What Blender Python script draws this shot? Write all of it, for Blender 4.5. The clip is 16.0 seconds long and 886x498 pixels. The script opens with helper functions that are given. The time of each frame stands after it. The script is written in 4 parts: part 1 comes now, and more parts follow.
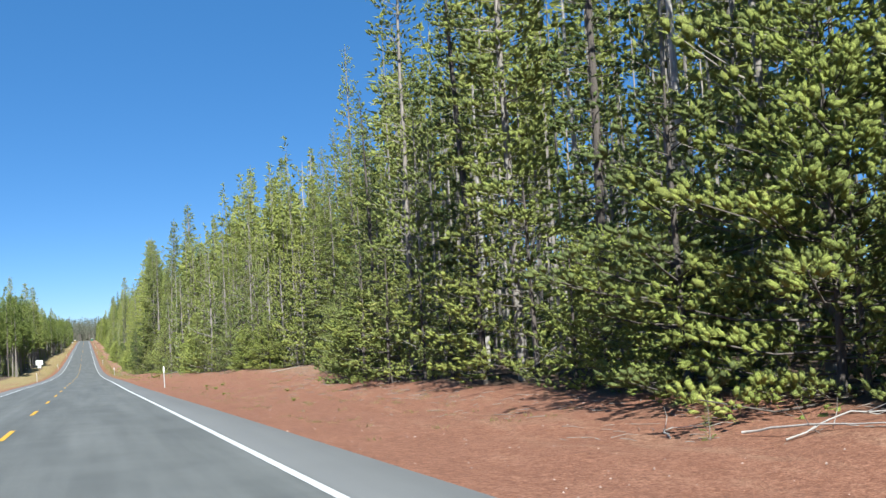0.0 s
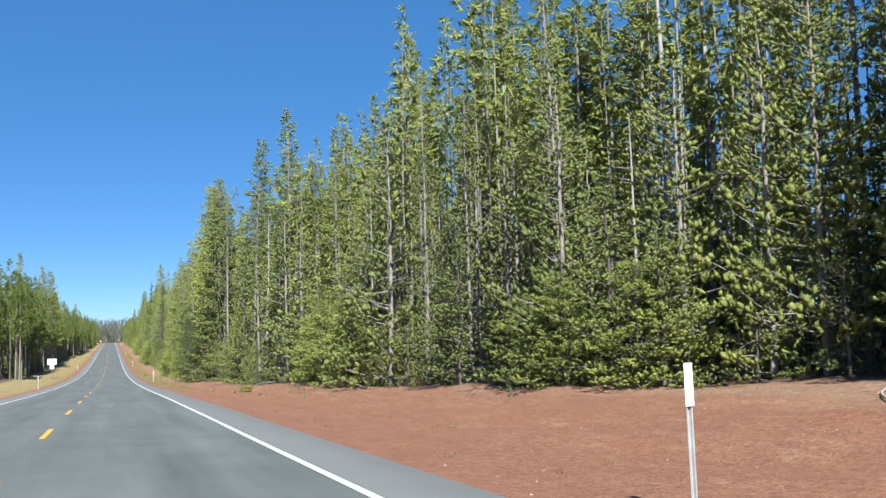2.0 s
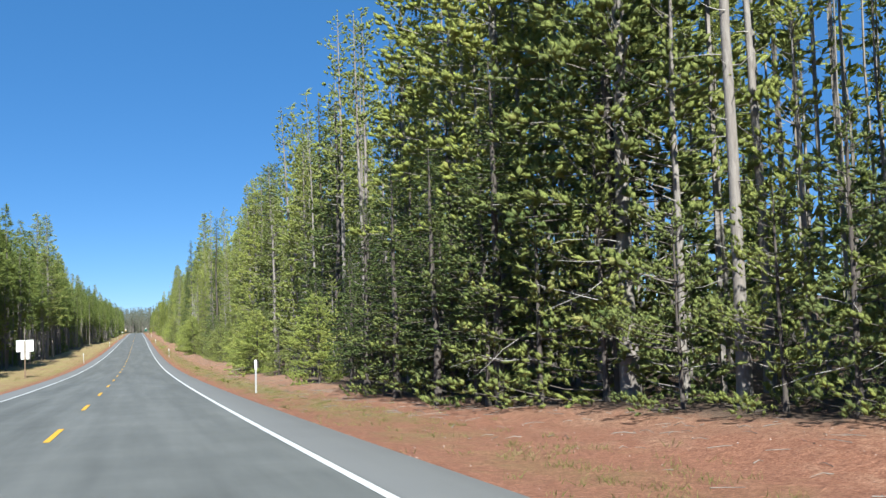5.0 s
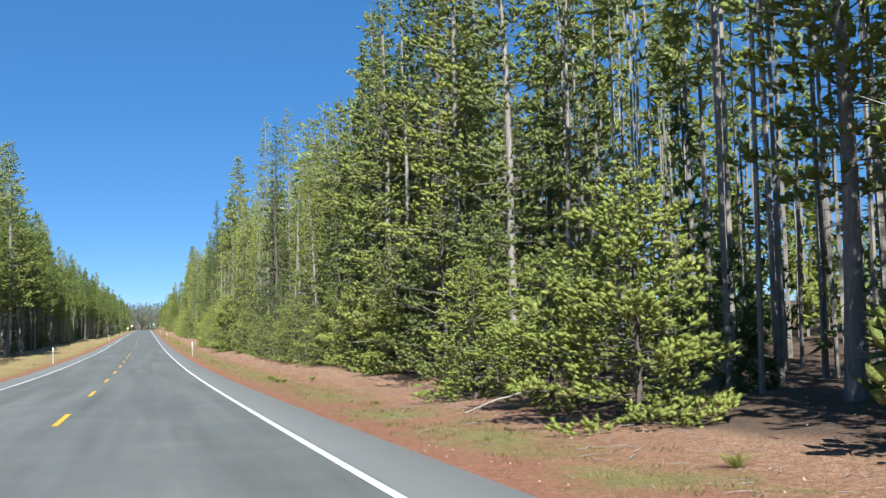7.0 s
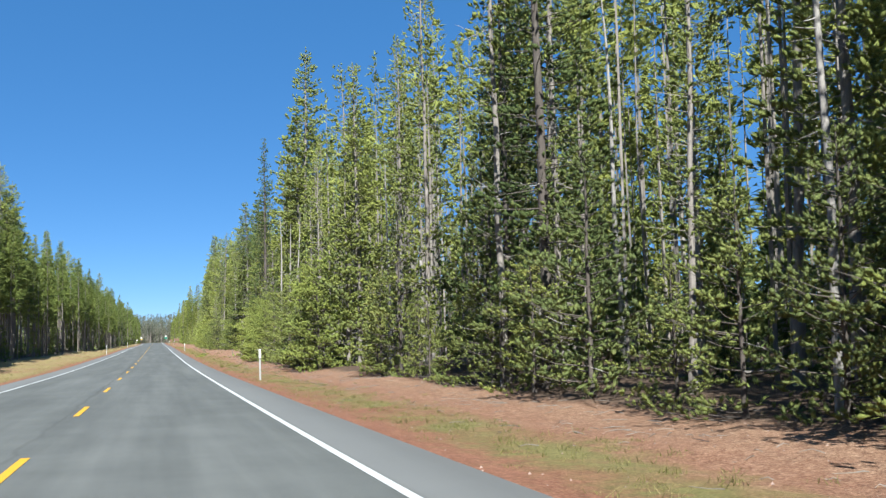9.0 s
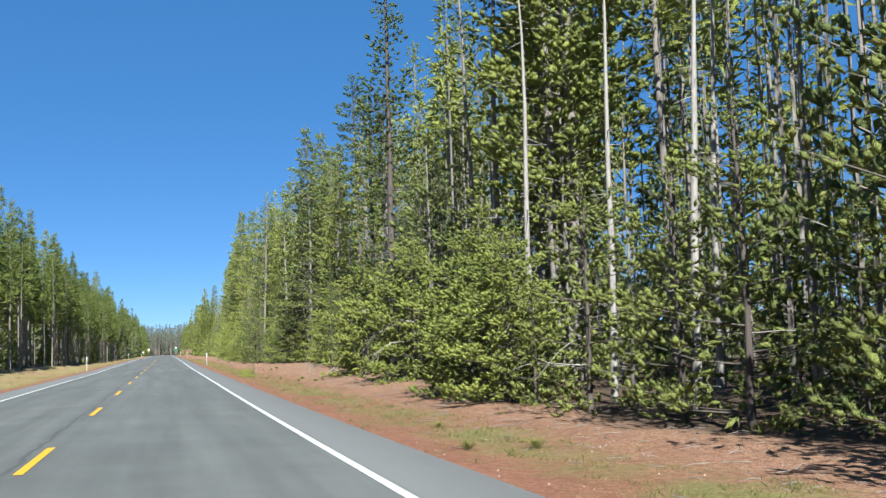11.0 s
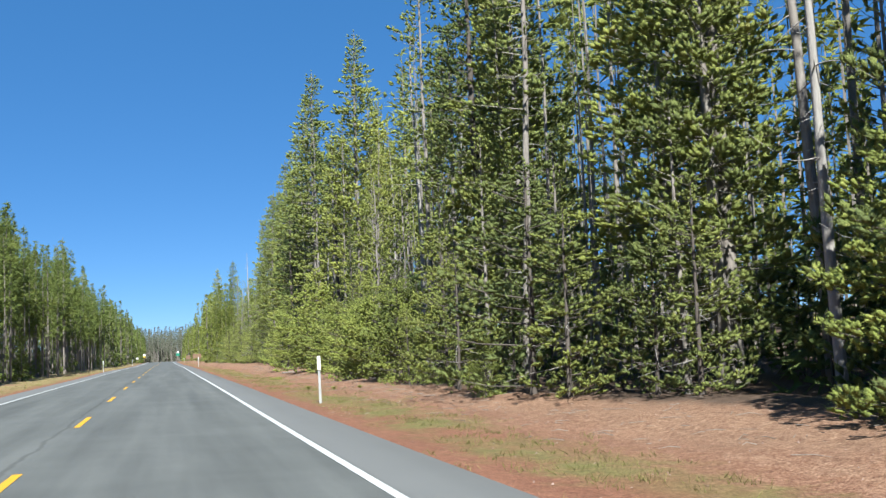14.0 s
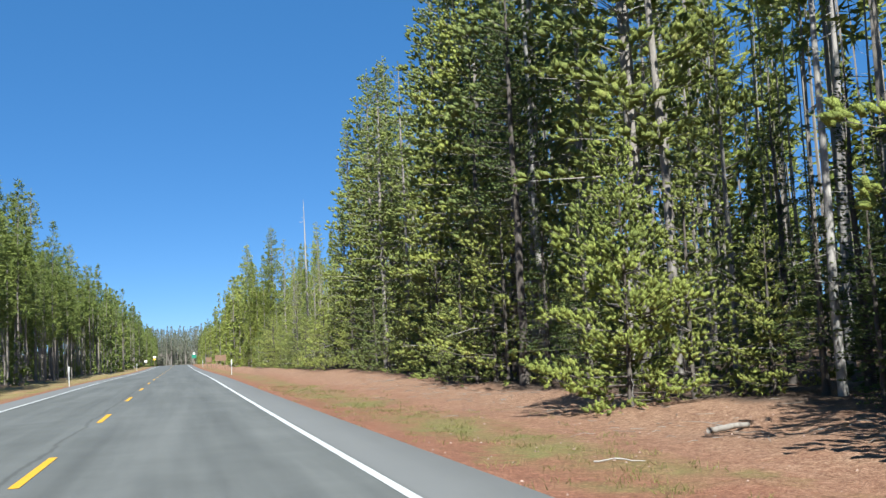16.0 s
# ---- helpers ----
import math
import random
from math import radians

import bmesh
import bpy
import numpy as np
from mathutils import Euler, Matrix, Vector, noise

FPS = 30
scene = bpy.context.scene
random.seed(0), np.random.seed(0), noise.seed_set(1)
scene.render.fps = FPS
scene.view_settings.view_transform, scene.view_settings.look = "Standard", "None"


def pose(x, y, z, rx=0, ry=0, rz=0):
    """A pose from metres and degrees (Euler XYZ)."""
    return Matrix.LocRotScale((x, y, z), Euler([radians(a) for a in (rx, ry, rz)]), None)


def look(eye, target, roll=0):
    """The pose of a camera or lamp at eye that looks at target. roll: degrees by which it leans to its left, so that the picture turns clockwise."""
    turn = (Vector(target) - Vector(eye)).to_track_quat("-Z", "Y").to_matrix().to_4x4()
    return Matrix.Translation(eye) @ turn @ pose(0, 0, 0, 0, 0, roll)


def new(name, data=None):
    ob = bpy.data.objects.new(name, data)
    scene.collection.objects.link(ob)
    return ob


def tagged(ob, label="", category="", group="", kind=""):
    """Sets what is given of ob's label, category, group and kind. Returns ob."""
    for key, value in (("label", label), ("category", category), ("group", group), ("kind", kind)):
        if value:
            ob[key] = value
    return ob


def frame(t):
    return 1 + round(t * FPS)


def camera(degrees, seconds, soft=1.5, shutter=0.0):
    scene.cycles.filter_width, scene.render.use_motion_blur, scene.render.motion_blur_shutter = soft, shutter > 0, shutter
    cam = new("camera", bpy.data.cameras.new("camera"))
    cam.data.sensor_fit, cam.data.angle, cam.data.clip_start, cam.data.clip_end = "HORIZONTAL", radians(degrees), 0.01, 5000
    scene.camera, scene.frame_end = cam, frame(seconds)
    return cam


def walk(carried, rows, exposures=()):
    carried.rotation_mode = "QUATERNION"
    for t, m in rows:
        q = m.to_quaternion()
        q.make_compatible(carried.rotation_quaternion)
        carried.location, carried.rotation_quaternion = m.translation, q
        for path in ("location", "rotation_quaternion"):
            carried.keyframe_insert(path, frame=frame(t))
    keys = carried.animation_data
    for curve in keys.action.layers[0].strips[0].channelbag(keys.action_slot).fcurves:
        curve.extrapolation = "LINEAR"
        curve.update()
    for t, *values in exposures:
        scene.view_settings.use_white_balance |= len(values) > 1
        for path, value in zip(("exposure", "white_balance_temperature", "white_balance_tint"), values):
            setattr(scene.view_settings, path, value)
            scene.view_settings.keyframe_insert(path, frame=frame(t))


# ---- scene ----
# ---- camera and its drive ----
cam = camera(48.27, 16.0, soft=1.4)

# seconds, x, y, z, yaw, pitch, roll
DRIVE = [
    (0, 1.710, -5.761, 1.555, -20.062, 3.420, -3.394),
    (0.5, 1.615, 9.348, 0.998, -19.599, 3.749, -2.981),
    (1, 1.499, 24.565, 0.428, -19.244, 3.998, -2.562),
    (1.5, 1.435, 39.752, -0.160, -18.859, 4.110, -2.124),
    (2, 1.384, 55.108, -0.790, -18.603, 4.319, -1.638),
    (2.5, 1.490, 69.812, -1.337, -18.272, 4.186, -1.822),
    (3, 1.575, 84.517, -1.865, -17.881, 4.299, -2.006),
    (3.5, 1.640, 99.222, -2.406, -17.427, 4.166, -2.190),
    (6, 1.614, 173.167, -5.123, -17.083, 3.770, -1.907),
    (6.5, 1.650, 188.215, -5.577, -16.967, 3.804, -1.699),
    (7, 1.687, 203.262, -5.990, -16.789, 3.961, -1.490),
    (7.5, 1.680, 217.949, -6.381, -16.607, 4.165, -1.419),
    (8, 1.674, 232.635, -6.730, -16.425, 4.369, -1.348),
    (10.5, 1.685, 305.797, -7.671, -15.941, 5.311, -1.987),
    (11, 1.715, 320.509, -7.748, -15.754, 5.477, -1.824),
    (11.5, 1.715, 335.222, -7.799, -15.506, 5.705, -1.661),
    (12, 1.683, 349.935, -7.817, -15.381, 5.871, -1.498),
    (12.5, 1.721, 364.654, -7.845, -15.412, 5.914, -1.895),
    (13, 1.760, 379.373, -7.869, -15.566, 5.834, -2.291),
    (13.5, 1.784, 394.155, -7.841, -15.730, 5.816, -2.430),
    (14, 1.807, 408.937, -7.814, -15.833, 5.613, -2.568),
    (14.5, 1.891, 423.269, -7.787, -15.679, 5.533, -2.705),
    (15, 1.854, 438.057, -7.765, -15.466, 5.523, -2.706),
    (15.5, 1.850, 452.844, -7.737, -15.254, 5.574, -2.707),
    (16, 1.828, 467.631, -7.723, -15.103, 5.749, -2.708),
]


def aim(x, y, z, yaw, pitch, roll):
    a, b = radians(yaw), radians(pitch)
    way = Vector((-math.sin(a) * math.cos(b), math.cos(a) * math.cos(b), math.sin(b)))
    return look((x, y, z), Vector((x, y, z)) + way, roll)


walk(cam, [(r[0], aim(*r[1:])) for r in DRIVE], [(0, 1.32, 6000, 6), (16, 1.30, 6000, 6)])

# ---- sky, sun and exposure ----
SUN_EL, SUN_FROM = radians(44.5), (-0.11, -1.0)     # the sun stands behind the car
world = bpy.data.worlds.new("sky")
scene.world = world
world.use_nodes = True
wt = world.node_tree
sky = wt.nodes.new("ShaderNodeTexSky")
sky.sky_type, sky.sun_disc, sky.sun_elevation = "NISHITA", False, SUN_EL
sky.sun_rotation = math.atan2(SUN_FROM[0], SUN_FROM[1])
sky.altitude, sky.air_density, sky.dust_density, sky.ozone_density = 1500, 0.6, 0.0, 3.2
vivid = wt.nodes.new("ShaderNodeHueSaturation")
vivid.inputs["Hue"].default_value, vivid.inputs["Saturation"].default_value = 0.497, 1.12
wt.links.new(sky.outputs[0], vivid.inputs["Color"])
even = wt.nodes.new("ShaderNodeMix")          # thin high haze evens the blue out
even.data_type = "RGBA"
even.inputs[0].default_value = 0.5
even.inputs[7].default_value = (0.47, 1.87, 4.5, 1)
wt.links.new(vivid.outputs[0], even.inputs[6])
wt.links.new(even.outputs[2], wt.nodes["Background"].inputs[0])
wt.nodes["Background"].inputs[1].default_value = 0.060
sun = new("sun", bpy.data.lights.new("sun", "SUN"))
sun.data.energy, sun.data.angle, sun.data.color = 5.0, radians(0.53), (1.0, 0.96, 0.89)
flat = math.hypot(*SUN_FROM)
sun.matrix_world = look((0, 0, 60), (-SUN_FROM[0] / flat * 10, -SUN_FROM[1] / flat * 10, 60 - 10 * math.tan(SUN_EL)))


# ---- materials ----
def mat(name, rough=0.8):
    m = bpy.data.materials.new(name)
    m.use_nodes = True
    b = m.node_tree.nodes["Principled BSDF"]
    b.inputs["Roughness"].default_value = rough
    b.inputs["Specular IOR Level"].default_value = 0.25
    return m, m.node_tree.nodes, m.node_tree.links, b


def noise_node(n, l, vec, scale, detail=4.0, rough=0.6):
    t = n.new("ShaderNodeTexNoise")
    t.inputs["Scale"].default_value, t.inputs["Detail"].default_value, t.inputs["Roughness"].default_value = scale, detail, rough
    l.new(vec, t.inputs["Vector"])
    return t.outputs["Fac"]


def ramp(n, l, fac, *stops):
    r = n.new("ShaderNodeValToRGB")
    while len(r.color_ramp.elements) < len(stops):
        r.color_ramp.elements.new(0.5)
    for e, (at, c) in zip(r.color_ramp.elements, stops):
        e.position, e.color = at, (*c, 1)
    l.new(fac, r.inputs[0])
    return r.outputs[0]


def blend(n, l, fac, a, b, how="MIX"):
    m = n.new("ShaderNodeMix")
    m.data_type, m.blend_type = "RGBA", how
    if isinstance(fac, float):
        m.inputs[0].default_value = fac
    else:
        l.new(fac, m.inputs[0])
    for sock, v in ((m.inputs[6], a), (m.inputs[7], b)):
        if isinstance(v, tuple):
            sock.default_value = (*v, 1)
        else:
            l.new(v, sock)
    return m.outputs[2]


def bump(n, l, b, height, strength, dist):
    k = n.new("ShaderNodeBump")
    k.inputs["Strength"].default_value, k.inputs["Distance"].default_value = strength, dist
    l.new(height, k.inputs["Height"])
    l.new(k.outputs[0], b.inputs["Normal"])


def place_of(n):
    return n.new("ShaderNodeNewGeometry").outputs["Position"]


def stretched(n, l, vec, x, y, z):
    k = n.new("ShaderNodeMapping")
    k.inputs["Scale"].default_value = (x, y, z)
    l.new(vec, k.inputs["Vector"])
    return k.outputs[0]


def axis(n, l, vec, which):
    k = n.new("ShaderNodeSeparateXYZ")
    l.new(vec, k.inputs[0])
    return k.outputs[which]


def rerange(n, l, val, a, b, c=0.0, d=1.0):
    k = n.new("ShaderNodeMapRange")
    for i, v in enumerate((a, b, c, d)):
        k.inputs[i + 1].default_value = v
    l.new(val, k.inputs[0])
    return k.outputs[0]


def maths(n, l, how, a, b=0.0):
    k = n.new("ShaderNodeMath")
    k.operation = how
    for i, v in enumerate((a, b)):
        if isinstance(v, (int, float)):
            k.inputs[i].default_value = v
        else:
            l.new(v, k.inputs[i])
    return k.outputs[0]


def foliage(name, dark, light, dry, gloss=0.62, lit_through=0.25, each_tree=0.0):
    """Needles: tinted from stand to stand and tuft to tuft, partly lit through."""
    m, n, l, b = mat(name, gloss)
    pos = place_of(n)
    stand = noise_node(n, l, pos, 0.22, 2.0)
    fine = noise_node(n, l, pos, 1.7, 2.0)
    rnd = n.new("ShaderNodeNewGeometry").outputs["Random Per Island"]
    mixv = maths(n, l, "ADD", maths(n, l, "MULTIPLY", stand, 0.8), maths(n, l, "MULTIPLY", fine, 0.75))
    mixv = maths(n, l, "ADD", mixv, maths(n, l, "MULTIPLY", rnd, 0.22))
    col = ramp(n, l, rerange(n, l, mixv, 0.55, 1.18), (0.0, dark), (0.75, light), (1.0, dry))
    if each_tree:
        tree = n.new("ShaderNodeObjectInfo").outputs["Random"]
        col = blend(n, l, rerange(n, l, tree, 0.0, 0.6, each_tree, 0.0), col, (dark[0] * 0.8, dark[1] * 0.9, dark[2] * 1.2))
        col = blend(n, l, rerange(n, l, tree, 0.75, 1.0, 0.0, 0.4), col, (light[0] * 1.25, light[1] * 1.2, light[2]))
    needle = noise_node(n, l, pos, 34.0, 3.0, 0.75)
    # shade between needles painted in: near-black where the bump's height is low
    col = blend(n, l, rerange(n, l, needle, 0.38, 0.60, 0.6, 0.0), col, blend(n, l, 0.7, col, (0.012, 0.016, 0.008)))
    bump(n, l, b, needle, 1.0, 0.05)
    l.new(col, b.inputs["Base Color"])
    tr = n.new("ShaderNodeBsdfTranslucent")
    l.new(col, tr.inputs["Color"])
    mx = n.new("ShaderNodeMixShader")
    mx.inputs[0].default_value = lit_through
    l.new(b.outputs[0], mx.inputs[1])
    l.new(tr.outputs[0], mx.inputs[2])
    l.new(mx.outputs[0], n["Material Output"].inputs[0])
    return m


def bark_material(name, a, b_, c):
    m, n, l, b = mat(name, 0.9)
    pos = place_of(n)
    f = noise_node(n, l, stretched(n, l, pos, 9, 9, 1.6), 1.5, 6.0, 0.7)
    big = noise_node(n, l, pos, 0.5, 3.0)
    col = blend(n, l, rerange(n, l, big, 0.3, 0.7), ramp(n, l, f, (0.3, a), (0.62, b_)), c)
    l.new(col, b.inputs["Base Color"])
    bump(n, l, b, f, 0.7, 0.03)
    return m


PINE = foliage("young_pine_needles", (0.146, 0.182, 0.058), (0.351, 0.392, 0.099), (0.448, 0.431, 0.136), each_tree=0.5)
# brighter copy of PINE: sunlight on the bushy pines put into the colour
SUNLIT = foliage("sunlit_pine_needles", (0.177, 0.224, 0.062), (0.416, 0.470, 0.105), (0.506, 0.501, 0.146))
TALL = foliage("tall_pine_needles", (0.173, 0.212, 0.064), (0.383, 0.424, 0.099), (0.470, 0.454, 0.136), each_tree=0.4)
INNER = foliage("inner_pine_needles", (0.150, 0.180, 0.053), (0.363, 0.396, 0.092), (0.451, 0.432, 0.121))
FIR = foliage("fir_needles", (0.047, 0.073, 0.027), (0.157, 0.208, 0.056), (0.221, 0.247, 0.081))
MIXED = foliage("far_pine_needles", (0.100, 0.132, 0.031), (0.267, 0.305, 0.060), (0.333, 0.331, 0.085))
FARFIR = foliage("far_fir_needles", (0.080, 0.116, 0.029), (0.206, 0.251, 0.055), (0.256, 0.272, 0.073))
# needles greyed to put the haze of the distance into their colour
HAZEDFAR = foliage("hazed_far_needles", (0.11, 0.125, 0.085), (0.21, 0.22, 0.15), (0.26, 0.25, 0.19))
BARK = bark_material("pine_bark", (0.10, 0.083, 0.071), (0.305, 0.277, 0.244), (0.215, 0.189, 0.163))
DARKBARK = bark_material("young_bark", (0.045, 0.037, 0.032), (0.130, 0.112, 0.095), (0.088, 0.073, 0.062))
DEAD = bark_material("dead_wood", (0.15, 0.137, 0.123), (0.39, 0.362, 0.326), (0.29, 0.268, 0.242))
LITTER = bark_material("weathered_grey_wood", (0.10, 0.088, 0.075), (0.29, 0.262, 0.228), (0.20, 0.178, 0.152))
WOODBARK = bark_material("bark_of_far_trees", (0.07, 0.058, 0.05), (0.25, 0.222, 0.19), (0.165, 0.142, 0.122))


# ---- lie of the land ----
SLOPES = [-3.42, -3.68, -3.95, -3.56, -3.98, -3.48, -2.76, -1.99, -0.88, -0.56, 0.05, -0.04, 0.33, 0.04, 0.26, -0.21, -0.19, 0.06, 0.22, 0.28, 0.10, -0.37, -0.57, -0.56, -0.43, -0.28, -0.14, -0.02]     # per cent, every 40 m from y = -40
YS = np.arange(-40, 1041, 2.0)
_s = np.interp(YS, np.arange(-40, 1041, 40.0), np.array(SLOPES) / 100)
ZS = np.concatenate([[0], np.cumsum((_s[1:] + _s[:-1]))])
ZS -= np.interp(0, YS, ZS)
PAVED = 5.2     # half the asphalt's width


def road_z(y):
    y = np.asarray(y, float)
    return np.interp(y, YS, ZS) + np.where(y < -40, (y + 40) * SLOPES[0] / 100, 0)


# foot of the trees on the side of the car, and across the road
EDGE_Y = [-60, 5, 15, 20, 34, 41, 52, 62, 70, 77, 79, 81, 84, 90, 97, 102, 106, 110, 116, 123, 128, 134, 153, 165, 175, 182, 190, 205, 216, 226, 241, 247, 256, 262, 268, 281, 300, 330, 343, 357, 372, 382, 395, 413, 419, 427, 440, 455, 480, 503, 520, 535, 560, 600, 1400]
EDGE_X = [11, 11.3, 11.4, 11.8, 11.9, 12.4, 14.7, 17.5, 18.8, 18.9, 16.9, 15.3, 14.3, 14.2, 13.6, 12.5, 12.1, 12.6, 13.0, 13.3, 12.0, 10.8, 11.0, 9.7, 9.2, 9.1, 9.4, 9.7, 9.2, 9.4, 11.6, 11.2, 11.4, 10.9, 10.0, 10.1, 10.2, 9.4, 9.2, 10.2, 11.1, 12.5, 12.7, 13.7, 11.8, 10.8, 10.2, 10.4, 11.3, 11.2, 12.4, 13, 12, 11, 11]


def edge_right(y):
    return np.interp(y, EDGE_Y, EDGE_X)


def edge_left(y):
    return -np.interp(y, [-60, 160, 300, 440, 520, 620, 680, 1400], [13, 12.5, 13, 13, 9.5, 11.5, 9, 12])


def lumps(x, y):
    return 0.10 * np.sin(x * 0.9 + y * 0.31) * np.sin(y * 0.43 - x * 0.2) + 0.06 * np.sin(x * 2.3 - y * 1.1) * np.sin(y * 1.7)


def land_z(x, y):
    x, y = np.asarray(x, float), np.asarray(y, float)
    a = np.abs(x)
    side = np.interp(a, [0, PAVED - 0.15, PAVED + 0.05, 6.3, 8.5, 11, 15, 24, 60, 400], [-0.12, -0.2, -0.15, -0.24, -0.26, -0.12, 0.16, 0.5, 3.5, 6])
    rough = np.clip((a - 6.0) / 4, 0, 1) * np.clip((80 - a) / 40, 0, 1)
    return road_z(np.clip(y, -2000, 1040)) + side + lumps(x, y) * rough + np.interp(y, [1050, 1120, 1400, 1700, 4500], [0, 0.8, 9, 12, 0])


# ---- mesh helpers ----
def mesh_of(name, verts, tris, mats, index=None, smooth=False):
    """One mesh from arrays of places and triangles."""
    verts, tris = np.asarray(verts, np.float32), np.asarray(tris, np.int32)
    me = bpy.data.meshes.new(name)
    me.vertices.add(len(verts))
    me.vertices.foreach_set("co", verts.ravel())
    me.loops.add(3 * len(tris))
    me.loops.foreach_set("vertex_index", tris.ravel())
    me.polygons.add(len(tris))
    me.polygons.foreach_set("loop_start", np.arange(0, 3 * len(tris), 3, dtype=np.int32))
    for m in mats:
        me.materials.append(m)
    if index is not None:
        me.polygons.foreach_set("material_index", np.asarray(index, np.int32))
    me.polygons.foreach_set("use_smooth", np.array(np.broadcast_to(smooth, len(tris)), dtype=bool))
    me.update(calc_edges=True)
    me.validate()
    return me


class Heap:
    """Triangles piled up for one mesh."""

    def __init__(self):
        self.v, self.f, self.m, self.s, self.n = [], [], [], [], 0

    def add(self, v, f, m=0, soft=False):
        self.v.append(np.asarray(v, float))
        self.f.append(np.asarray(f, int) + self.n)
        self.m.append(np.full(len(f), m))
        self.s.append(np.full(len(f), soft))
        self.n += len(v)

    def arrays(self):
        return np.concatenate(self.v), np.concatenate(self.f), np.concatenate(self.m)

    def mesh(self, name, mats, smooth=False):
        v, f, m = self.arrays()
        return mesh_of(name, v, f, mats, m, smooth or np.concatenate(self.s))


def part(name, me, parent, label=""):
    ob = new(name, me)
    ob.parent = parent
    return tagged(ob, label)


def tube(path, radii, sides, cap=False):
    """A tapered tube along a path: places and triangles."""
    path, radii = np.asarray(path, float), np.asarray(radii, float)
    k = len(path)
    d = np.gradient(path, axis=0)
    d /= np.linalg.norm(d, axis=1, keepdims=True) + 1e-9
    up = np.where(np.abs(d[:, 2:3]) > 0.9, [[1.0, 0, 0]], [[0, 0, 1.0]])
    u = np.cross(d, up)
    u /= np.linalg.norm(u, axis=1, keepdims=True) + 1e-9
    w = np.cross(d, u)
    a = np.arange(sides) * 2 * np.pi / sides
    v = path[:, None] + radii[:, None, None] * (np.cos(a)[None, :, None] * u[:, None] + np.sin(a)[None, :, None] * w[:, None])
    f = []
    for i in range(k - 1):
        for j in range(sides):
            p, q = i * sides + j, i * sides + (j + 1) % sides
            f += [(p, q, q + sides), (p, q + sides, p + sides)]
    if cap:
        for i0 in (0, (k - 1) * sides):
            f += [(i0, i0 + j, i0 + j + 1) for j in range(1, sides - 1)]
    return v.reshape(-1, 3), np.array(f)


def cores(rng, at, way, length, radius, belts=1):
    """The packed middle of each shoot: a blunt uneven lump of needles; length and radius of each."""
    at, way = np.asarray(at, float), np.asarray(way, float)
    way = way / (np.linalg.norm(way, axis=1, keepdims=True) + 1e-9)
    n = len(at)
    length, radius = np.broadcast_to(length, n).reshape(n, 1, 1), np.broadcast_to(radius, n).reshape(n, 1, 1)
    u = np.cross(way, rng.normal(size=(n, 3)))
    u /= np.linalg.norm(u, axis=1, keepdims=True) + 1e-9
    w = np.cross(way, u)
    rings = [at[:, None]]
    for b in range(belts):
        turn = np.arange(4) * np.pi / 2 + b * np.pi / 4
        up = (0.6,)[b] if belts == 1 else (0.30, 0.80)[b]
        wide = 1.0 if belts == 1 else (0.9, 0.85)[b]
        rings.append(at[:, None] + way[:, None] * length * (up + rng.uniform(-0.16, 0.16, (n, 4, 1))) + radius * wide * rng.uniform(0.6, 1.35, (n, 4, 1)) * (np.cos(turn)[None, :, None] * u[:, None] + np.sin(turn)[None, :, None] * w[:, None]))
    rings.append(at[:, None] + way[:, None] * length)
    f = [(0, 1 + (k + 1) % 4, 1 + k) for k in range(4)]
    if belts == 2:
        f += [(1 + k, 1 + (k + 1) % 4, 5 + k) for k in range(4)] + [(1 + (k + 1) % 4, 5 + (k + 1) % 4, 5 + k) for k in range(4)]
    tip = 4 * belts + 1
    f += [(tip - 4 + k, tip - 4 + (k + 1) % 4, tip) for k in range(4)]
    return np.concatenate(rings, 1).reshape(-1, 3), (np.array(f)[None] + np.arange(n)[:, None, None] * (tip + 1)).reshape(-1, 3)


def brushes(rng, at, way, size, shoot, needle, width, count):
    """Needles that stand off each shoot like a bottle brush, closing over its tip. size: of each shoot."""
    at, way = np.asarray(at, float), np.asarray(way, float)
    way = way / (np.linalg.norm(way, axis=1, keepdims=True) + 1e-9)
    n = len(at)
    k = np.asarray(size, float).reshape(n, 1, 1)
    along = (np.arange(count)[None, :, None] + rng.uniform(0, 1, (n, count, 1))) / count
    r = rng.normal(size=(n, count, 3))
    r -= (r * way[:, None]).sum(-1, keepdims=True) * way[:, None]
    r /= np.linalg.norm(r, axis=2, keepdims=True) + 1e-9
    open_ = np.radians(68 - 46 * along + rng.uniform(-12, 12, (n, count, 1)))
    d = way[:, None] * np.cos(open_) + r * np.sin(open_)
    base = at[:, None] + way[:, None] * (0.1 + 0.9 * along) * shoot * k
    tip = base + d * needle * k * rng.uniform(0.75, 1.2, (n, count, 1))
    side = np.cross(d, rng.normal(size=(n, count, 3)))
    side /= np.linalg.norm(side, axis=2, keepdims=True) + 1e-9
    wd = side * width / 2 * k
    return np.stack([base - wd, base + wd, tip], 2).reshape(-1, 3), np.arange(n * count * 3).reshape(-1, 3)


def blades_lo(rng, at, way, length, width, count):
    """Coarser clumps for far trees: single triangles."""
    at, way = np.asarray(at, float), np.asarray(way, float)
    n = len(at)
    d = way[:, None] + rng.normal(size=(n, count, 3)) * 0.75
    d /= np.linalg.norm(d, axis=2, keepdims=True)
    side = np.cross(d, rng.normal(size=(n, count, 3)))
    side /= np.linalg.norm(side, axis=2, keepdims=True) + 1e-9
    base = at[:, None] + rng.normal(size=(n, count, 3)) * length * 0.12
    v = np.stack([base - side * width / 2, base + side * width / 2, base + d * length], 2).reshape(-1, 3)
    return v, np.arange(n * count * 3).reshape(-1, 3)


